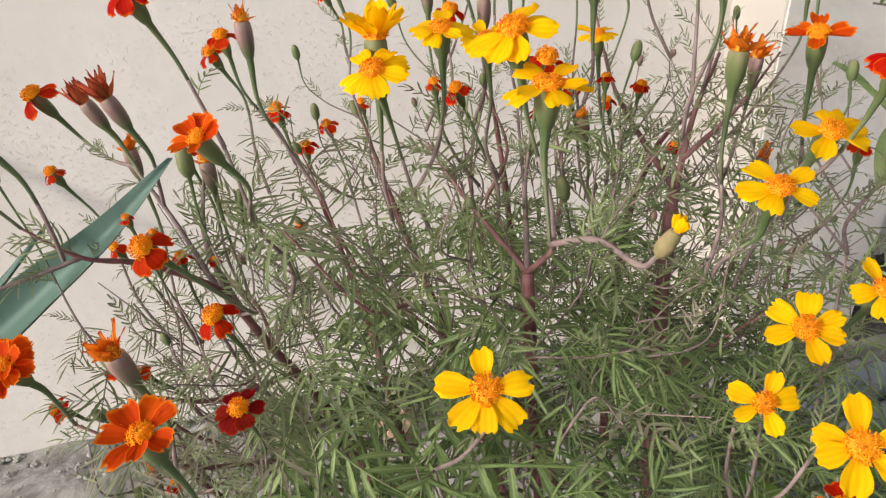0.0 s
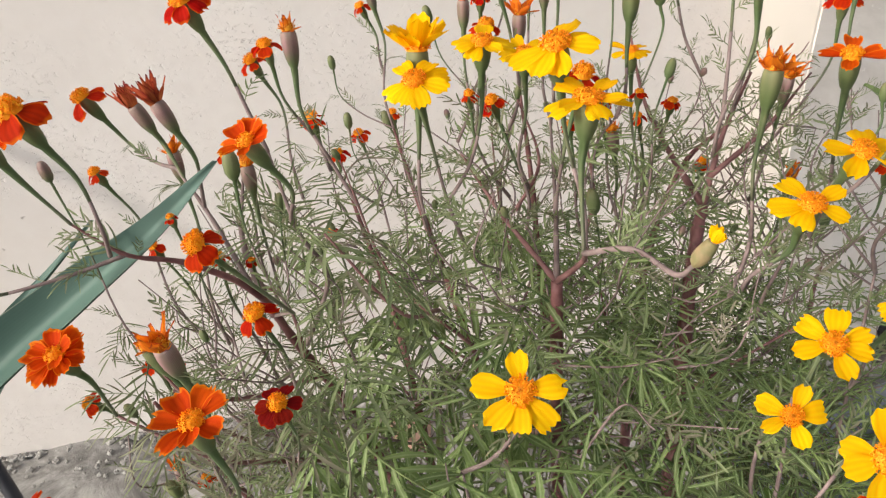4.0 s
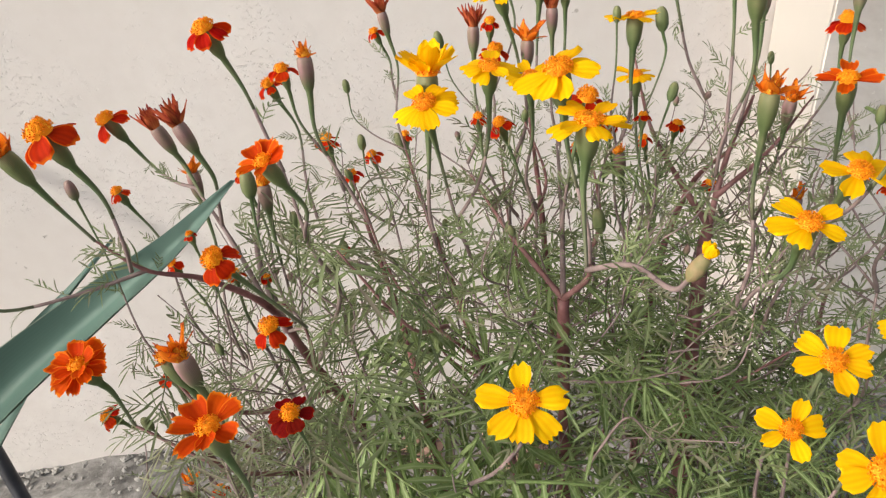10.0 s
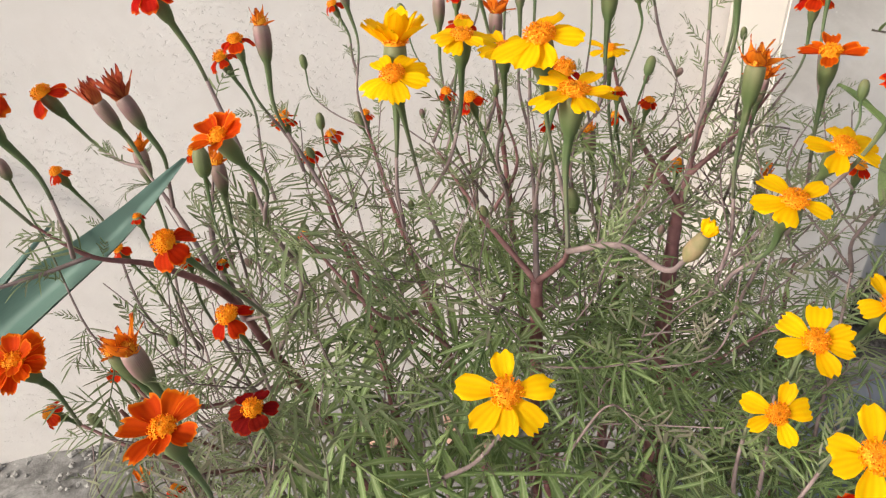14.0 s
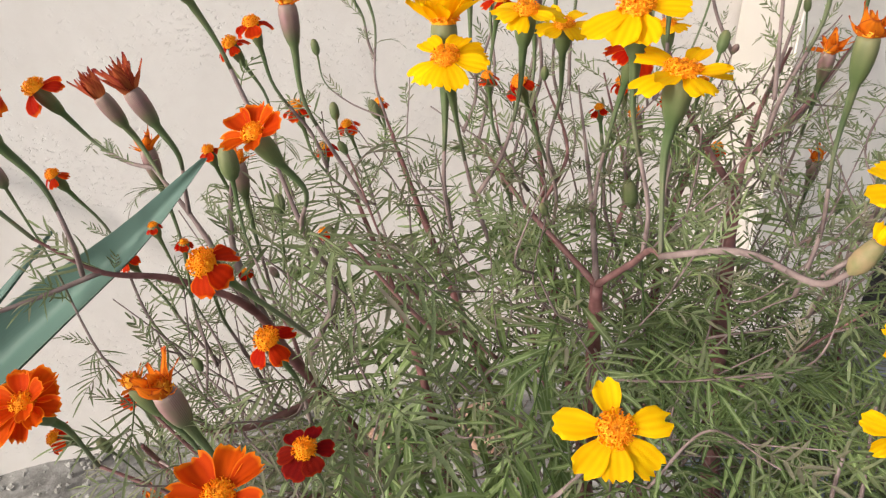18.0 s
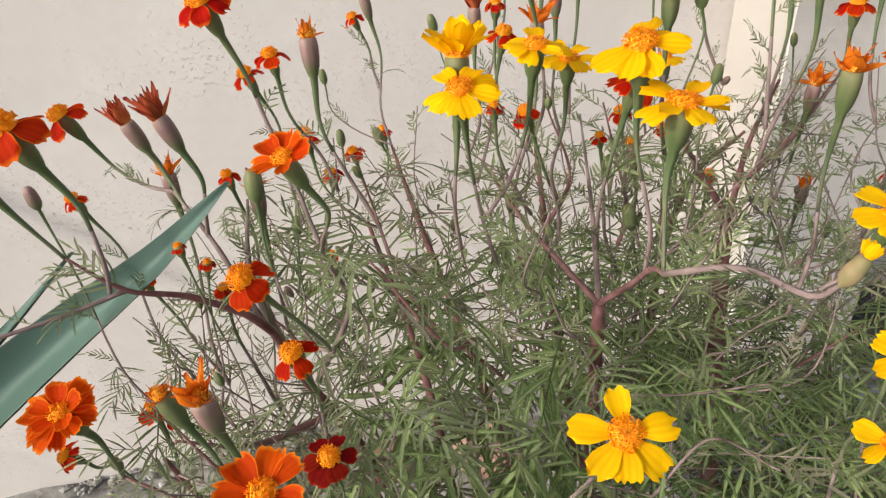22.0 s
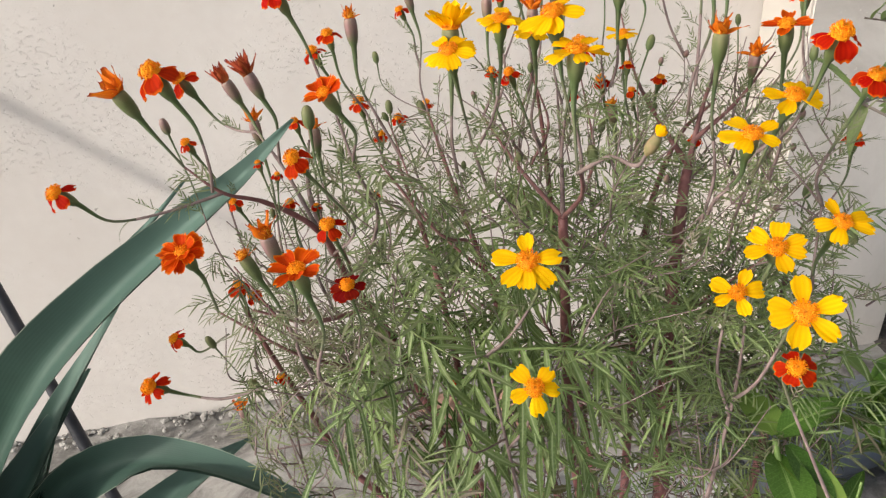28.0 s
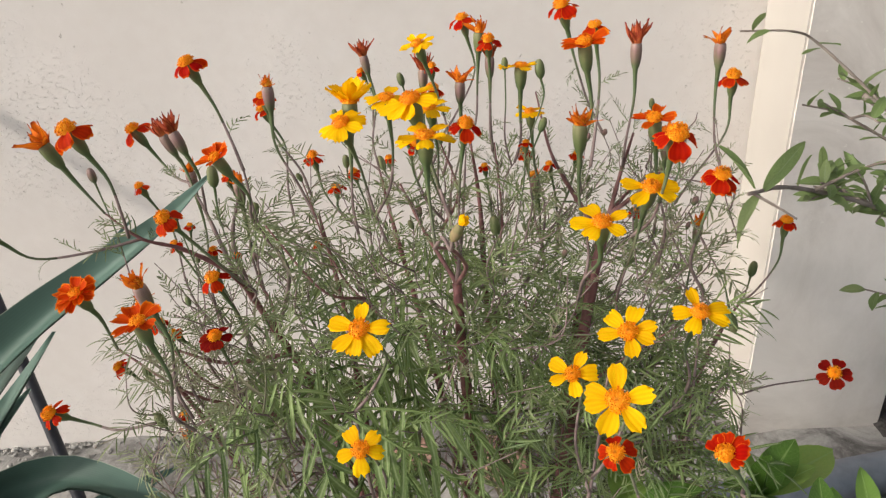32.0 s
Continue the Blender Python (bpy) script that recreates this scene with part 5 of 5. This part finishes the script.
BROAD = [blade(k, (0.46, 0.54, 0.40, 0.5)[k], 0.25, (0.1, 0.2, 0.05, 0.28)[k]) for k in range(4)]
BROAD_MESH = [b.mesh("leaf", MAT["broad"]) for b in BROAD]
SHRUB_MESH = [blade(10 + k, (0.36, 0.42, 0.32, 0.38)[k], 0.3, (0.1, 0.3, 0.02, 0.2)[k]).mesh("leaf", MAT["shrub"]) for k in range(4)]


def leaf_to(owner, meshes, base, tip, roll=0.0, wide=1.0):
    """A leaf from base to tip."""
    base, tip = Vector(base), Vector(tip)
    m = set_leaf(base, tip - base, (tip - base).length, roll) @ Matrix.Diagonal((wide, 1, 1, 1))
    part("leaf", meshes[rng.randrange(4)], owner, m)


def branch(owner, points, r0, r1, mat, name="branch"):
    pts = spline(points, 7 * len(points))
    s = Shape()
    s.tube(pts, [(r0 + (r1 - r0) * k / (len(pts) - 1)) * (1 + 0.12 * math.sin(k * 2.3)) for k in range(len(pts))], 7)
    part(name, s.mesh(name, MAT[mat]), owner)
    return pts


shrub = thing("shrub", (0.75, 0.42, 0.17), "thin woody shrub with small oval green leaves growing in the tub", "shrub")


def dress(pts, meshes, owner, gap, size, begin=0.0, twig=0.0):
    """Leaf pairs and short side twigs along a branch."""
    length = sum((pts[i + 1] - pts[i]).length for i in range(len(pts) - 1))
    for k in range(int(length * (1 - begin) / gap)):
        t = begin + (1 - begin) * (k + rng.random()) * gap / length / (1 - begin)
        i = min(int(t * (len(pts) - 1)), len(pts) - 2)
        p, along = pts[i], (pts[i + 1] - pts[i]).normalized()
        a = rng.uniform(0, 6.28)
        out = Vector((math.cos(a), math.sin(a) * 0.8, rng.uniform(-0.5, 0.9))).normalized()
        if rng.random() < twig:
            end = p + (out + along * 0.6).normalized() * rng.uniform(0.03, 0.07)
            sub = branch(owner, [p, p.lerp(end, 0.5) + Vector((0, 0, 0.004)), end], 0.0013, 0.0007, "wood", "twig")
            for q in range(5):
                b = rng.uniform(0, 6.28)
                o = (Vector((math.cos(b), math.sin(b), rng.uniform(-0.3, 0.8))) + (end - p).normalized() * 0.8).normalized()
                s0 = sub[min(len(sub) - 1, 6 + q * 3)]
                leaf_to(owner, meshes, s0, s0 + o * rng.uniform(*size), rng.uniform(-0.7, 0.7))
        else:
            for sgn in (-1, 1):
                o = (out * sgn + along * 0.7 + Vector((0, 0, 0.25))).normalized()
                leaf_to(owner, meshes, p, p + o * rng.uniform(*size), rng.uniform(-0.7, 0.7))


pts = branch(shrub, [(0.75, 0.42, 0.17), (0.70, 0.38, 0.38), (0.636, 0.359, 0.538), (0.547, 0.410, 0.610), (0.506, 0.431, 0.645), (0.459, 0.449, 0.671)], 0.0058, 0.0034, "wood")
dress(pts, SHRUB_MESH, shrub, 0.014, (0.016, 0.030), 0.5, 0.6)
pts = branch(shrub, [(0.478, 0.438, 0.659), (0.459, 0.452, 0.680), (0.424, 0.473, 0.714), (0.397, 0.468, 0.727), (0.353, 0.471, 0.730)], 0.0016, 0.0008, "wood", "twig")
pts = branch(shrub, [(0.70, 0.38, 0.38), (0.591, 0.346, 0.515), (0.523, 0.378, 0.559), (0.491, 0.385, 0.574), (0.412, 0.358, 0.616), (0.327, 0.306, 0.657), (0.283, 0.276, 0.669)], 0.0030, 0.0013, "wood")
dress(pts[:40], SHRUB_MESH, shrub, 0.011, (0.016, 0.029), 0.2, 0.6)
pts = branch(shrub, [(0.70, 0.38, 0.38), (0.572, 0.334, 0.660), (0.510, 0.376, 0.737), (0.467, 0.392, 0.766), (0.459, 0.404, 0.803)], 0.0042, 0.0016, "wood")
dress(pts, SHRUB_MESH, shrub, 0.022, (0.024, 0.038), 0.55, 0.3)
pts = branch(shrub, [(0.546, 0.419, 0.628), (0.518, 0.401, 0.703), (0.492, 0.392, 0.740)], 0.0014, 0.0009, "straw", "twig")
pts = branch(shrub, [(0.554, 0.395, 0.591), (0.506, 0.390, 0.611), (0.470, 0.404, 0.639), (0.435, 0.413, 0.661), (0.410, 0.422, 0.676)], 0.0018, 0.0008, "wood")
dress(pts, SHRUB_MESH, shrub, 0.013, (0.013, 0.024), 0.1, 0.5)
pts = branch(shrub, [(0.70, 0.38, 0.38), (0.582, 0.314, 0.457), (0.535, 0.349, 0.482), (0.494, 0.369, 0.501)], 0.0022, 0.0009, "wood")
dress(pts, SHRUB_MESH, shrub, 0.016, (0.018, 0.030), 0.3, 0.5)
branch(shrub, [(0.287, 0.279, 0.668), (0.301, 0.274, 0.660), (0.314, 0.268, 0.652)], 0.0011, 0.0007, "wood", "twig")
leaf_to(shrub, SHRUB_MESH, (0.364, 0.471, 0.730), (0.365, 0.457, 0.748), 0.0, 1.00)
leaf_to(shrub, SHRUB_MESH, (0.375, 0.465, 0.730), (0.353, 0.458, 0.726), 0.0, 1.00)
leaf_to(shrub, SHRUB_MESH, (0.424, 0.473, 0.714), (0.434, 0.455, 0.716), 0.0, 1.00)
leaf_to(shrub, SHRUB_MESH, (0.426, 0.471, 0.710), (0.409, 0.469, 0.708), 0.0, 1.00)
leaf_to(shrub, SHRUB_MESH, (0.293, 0.281, 0.666), (0.268, 0.261, 0.644), 0.5, 0.68)
leaf_to(shrub, SHRUB_MESH, (0.298, 0.285, 0.666), (0.327, 0.297, 0.697), 0.5, 0.68)
leaf_to(shrub, SHRUB_MESH, (0.336, 0.312, 0.654), (0.337, 0.309, 0.680), 0.5, 0.68)
leaf_to(shrub, SHRUB_MESH, (0.291, 0.284, 0.669), (0.283, 0.321, 0.689), 0.5, 0.68)

seedlings = thing("broadleaf_plant", (0.33, 0.20, 0.0), "leafy plant with broad bright green oval leaves", "plant")
pts = branch(seedlings, [(0.33, 0.20, 0.0), (0.183, 0.120, 0.446), (0.185, 0.146, 0.490), (0.185, 0.160, 0.512)], 0.0030, 0.0018, "green_stem", "stem")
leaf_to(seedlings, BROAD_MESH, (0.187, 0.161, 0.515), (0.211, 0.152, 0.552), 0.0, 1.00)
leaf_to(seedlings, BROAD_MESH, (0.186, 0.161, 0.514), (0.183, 0.201, 0.524), 0.0, 1.00)
leaf_to(seedlings, BROAD_MESH, (0.187, 0.154, 0.500), (0.209, 0.119, 0.501), 0.0, 1.00)
leaf_to(seedlings, BROAD_MESH, (0.186, 0.157, 0.502), (0.176, 0.110, 0.504), 0.0, 1.00)
leaf_to(seedlings, BROAD_MESH, (0.193, 0.158, 0.507), (0.200, 0.116, 0.494), 0.0, 1.00)
leaf_to(seedlings, BROAD_MESH, (0.190, 0.162, 0.509), (0.228, 0.186, 0.502), 0.0, 1.00)
pts = branch(seedlings, [(0.33, 0.20, 0.0), (0.271, 0.128, 0.418), (0.275, 0.163, 0.457), (0.278, 0.187, 0.490)], 0.0028, 0.0018, "green_stem", "stem")
leaf_to(seedlings, BROAD_MESH, (0.279, 0.188, 0.492), (0.261, 0.196, 0.538), 0.0, 1.00)
leaf_to(seedlings, BROAD_MESH, (0.279, 0.188, 0.492), (0.305, 0.209, 0.520), 0.0, 1.00)
leaf_to(seedlings, BROAD_MESH, (0.279, 0.188, 0.492), (0.313, 0.194, 0.509), 0.0, 1.00)
leaf_to(seedlings, BROAD_MESH, (0.279, 0.188, 0.492), (0.272, 0.176, 0.541), 0.0, 1.00)
leaf_to(seedlings, BROAD_MESH, (0.279, 0.188, 0.492), (0.344, 0.221, 0.497), 0.0, 1.00)
leaf_to(seedlings, BROAD_MESH, (0.279, 0.188, 0.492), (0.255, 0.196, 0.499), 0.0, 1.00)
leaf_to(seedlings, BROAD_MESH, (0.279, 0.188, 0.492), (0.254, 0.167, 0.500), 0.0, 1.00)
leaf_to(seedlings, BROAD_MESH, (0.279, 0.188, 0.492), (0.275, 0.157, 0.505), 0.0, 1.00)
leaf_to(seedlings, BROAD_MESH, (0.277, 0.176, 0.470), (0.252, 0.209, 0.479), 0.0, 0.70)
leaf_to(seedlings, BROAD_MESH, (0.277, 0.172, 0.467), (0.244, 0.162, 0.488), 0.0, 0.70)
pts = branch(seedlings, [(0.33, 0.20, 0.0), (0.264, 0.102, 0.450), (0.267, 0.118, 0.472), (0.266, 0.134, 0.492)], 0.0020, 0.0012, "green_stem", "stem")
leaf_to(seedlings, BROAD_MESH, (0.266, 0.136, 0.495), (0.271, 0.146, 0.523), 0.0, 1.00)
leaf_to(seedlings, BROAD_MESH, (0.263, 0.121, 0.479), (0.263, 0.128, 0.501), 0.0, 1.00)
leaf_to(seedlings, BROAD_MESH, (0.266, 0.135, 0.494), (0.252, 0.120, 0.485), 0.0, 1.00)
pts = branch(seedlings, [(0.33, 0.20, 0.0), (0.265, 0.113, 0.430), (0.290, 0.136, 0.497), (0.308, 0.128, 0.537)], 0.0018, 0.0011, "green_stem", "stem")
leaf_to(seedlings, BROAD_MESH, (0.306, 0.128, 0.535), (0.307, 0.146, 0.556), 0.0, 1.00)
leaf_to(seedlings, BROAD_MESH, (0.303, 0.130, 0.526), (0.309, 0.100, 0.544), 0.0, 1.00)
leaf_to(seedlings, BROAD_MESH, (0.299, 0.126, 0.511), (0.288, 0.085, 0.513), 0.0, 1.00)
leaf_to(seedlings, BROAD_MESH, (0.291, 0.132, 0.501), (0.306, 0.176, 0.518), 0.0, 1.00)
leaf_to(seedlings, BROAD_MESH, (0.294, 0.130, 0.502), (0.320, 0.182, 0.502), 0.0, 1.00)
leaf_to(seedlings, BROAD_MESH, (0.297, 0.131, 0.515), (0.322, 0.118, 0.508), 0.0, 1.00)
leaf_to(seedlings, BROAD_MESH, (0.284, 0.130, 0.487), (0.278, 0.101, 0.488), 0.0, 1.00)
leaf_to(seedlings, BROAD_MESH, (0.260, 0.140, 0.464), (0.276, 0.112, 0.466), 0.0, 1.00)
leaf_to(seedlings, BROAD_MESH, (0.261, 0.143, 0.467), (0.318, 0.169, 0.487), 0.0, 0.80)
leaf_to(seedlings, BROAD_MESH, (0.210, 0.126, 0.465), (0.245, 0.152, 0.479), 0.0, 0.60)
leaf_to(seedlings, BROAD_MESH, (0.216, 0.145, 0.456), (0.224, 0.105, 0.455), 0.0, 1.00)

for k in range(34):
    base = Vector((rng.uniform(0.235, 0.40), rng.uniform(0.14, 0.30), rng.uniform(0.22, 0.40)))
    a = rng.uniform(0, 6.28)
    leaf_to(seedlings, BROAD_MESH, base, base + Vector((math.cos(a), math.sin(a), rng.uniform(0.1, 1.0))).normalized() * rng.uniform(0.025, 0.045), rng.uniform(-0.5, 0.5))

# ---- weeds in the tub, dry stalks ----
weeds = thing("tub_weeds", (0.66, 0.10, 0.19), "small dull green weeds growing in the tub's soil", "weeds")
for k in range(16):
    p = Vector((rng.uniform(0.583, 0.692), rng.uniform(0.333, 0.437), 0.188))
    q = p + Vector((rng.uniform(-0.02, 0.02), rng.uniform(-0.02, 0.02), rng.uniform(0.02, 0.055)))
    pts = branch(weeds, [p, p.lerp(q, 0.5), q], 0.0013, 0.0008, "twig", "stem")
    for j in range(4):
        b = rng.uniform(0, 6.28)
        leaf_to(weeds, SHRUB_MESH, pts[-1 - 3 * j], pts[-1 - 3 * j] + Vector((math.cos(b), math.sin(b), 0.35)) * rng.uniform(0.010, 0.020), rng.uniform(-0.5, 0.5))

straw = thing("dry_stalk", (0.62, 0.42, 0.19), "thin bleached dry stalk leaning in the tub", "stalk")
branch(straw, [(0.62, 0.42, 0.19), (0.600, 0.385, 0.33), (0.572, 0.352, 0.425), (0.545, 0.345, 0.452), (0.522, 0.348, 0.466)], 0.0012, 0.0005, "straw", "stem")
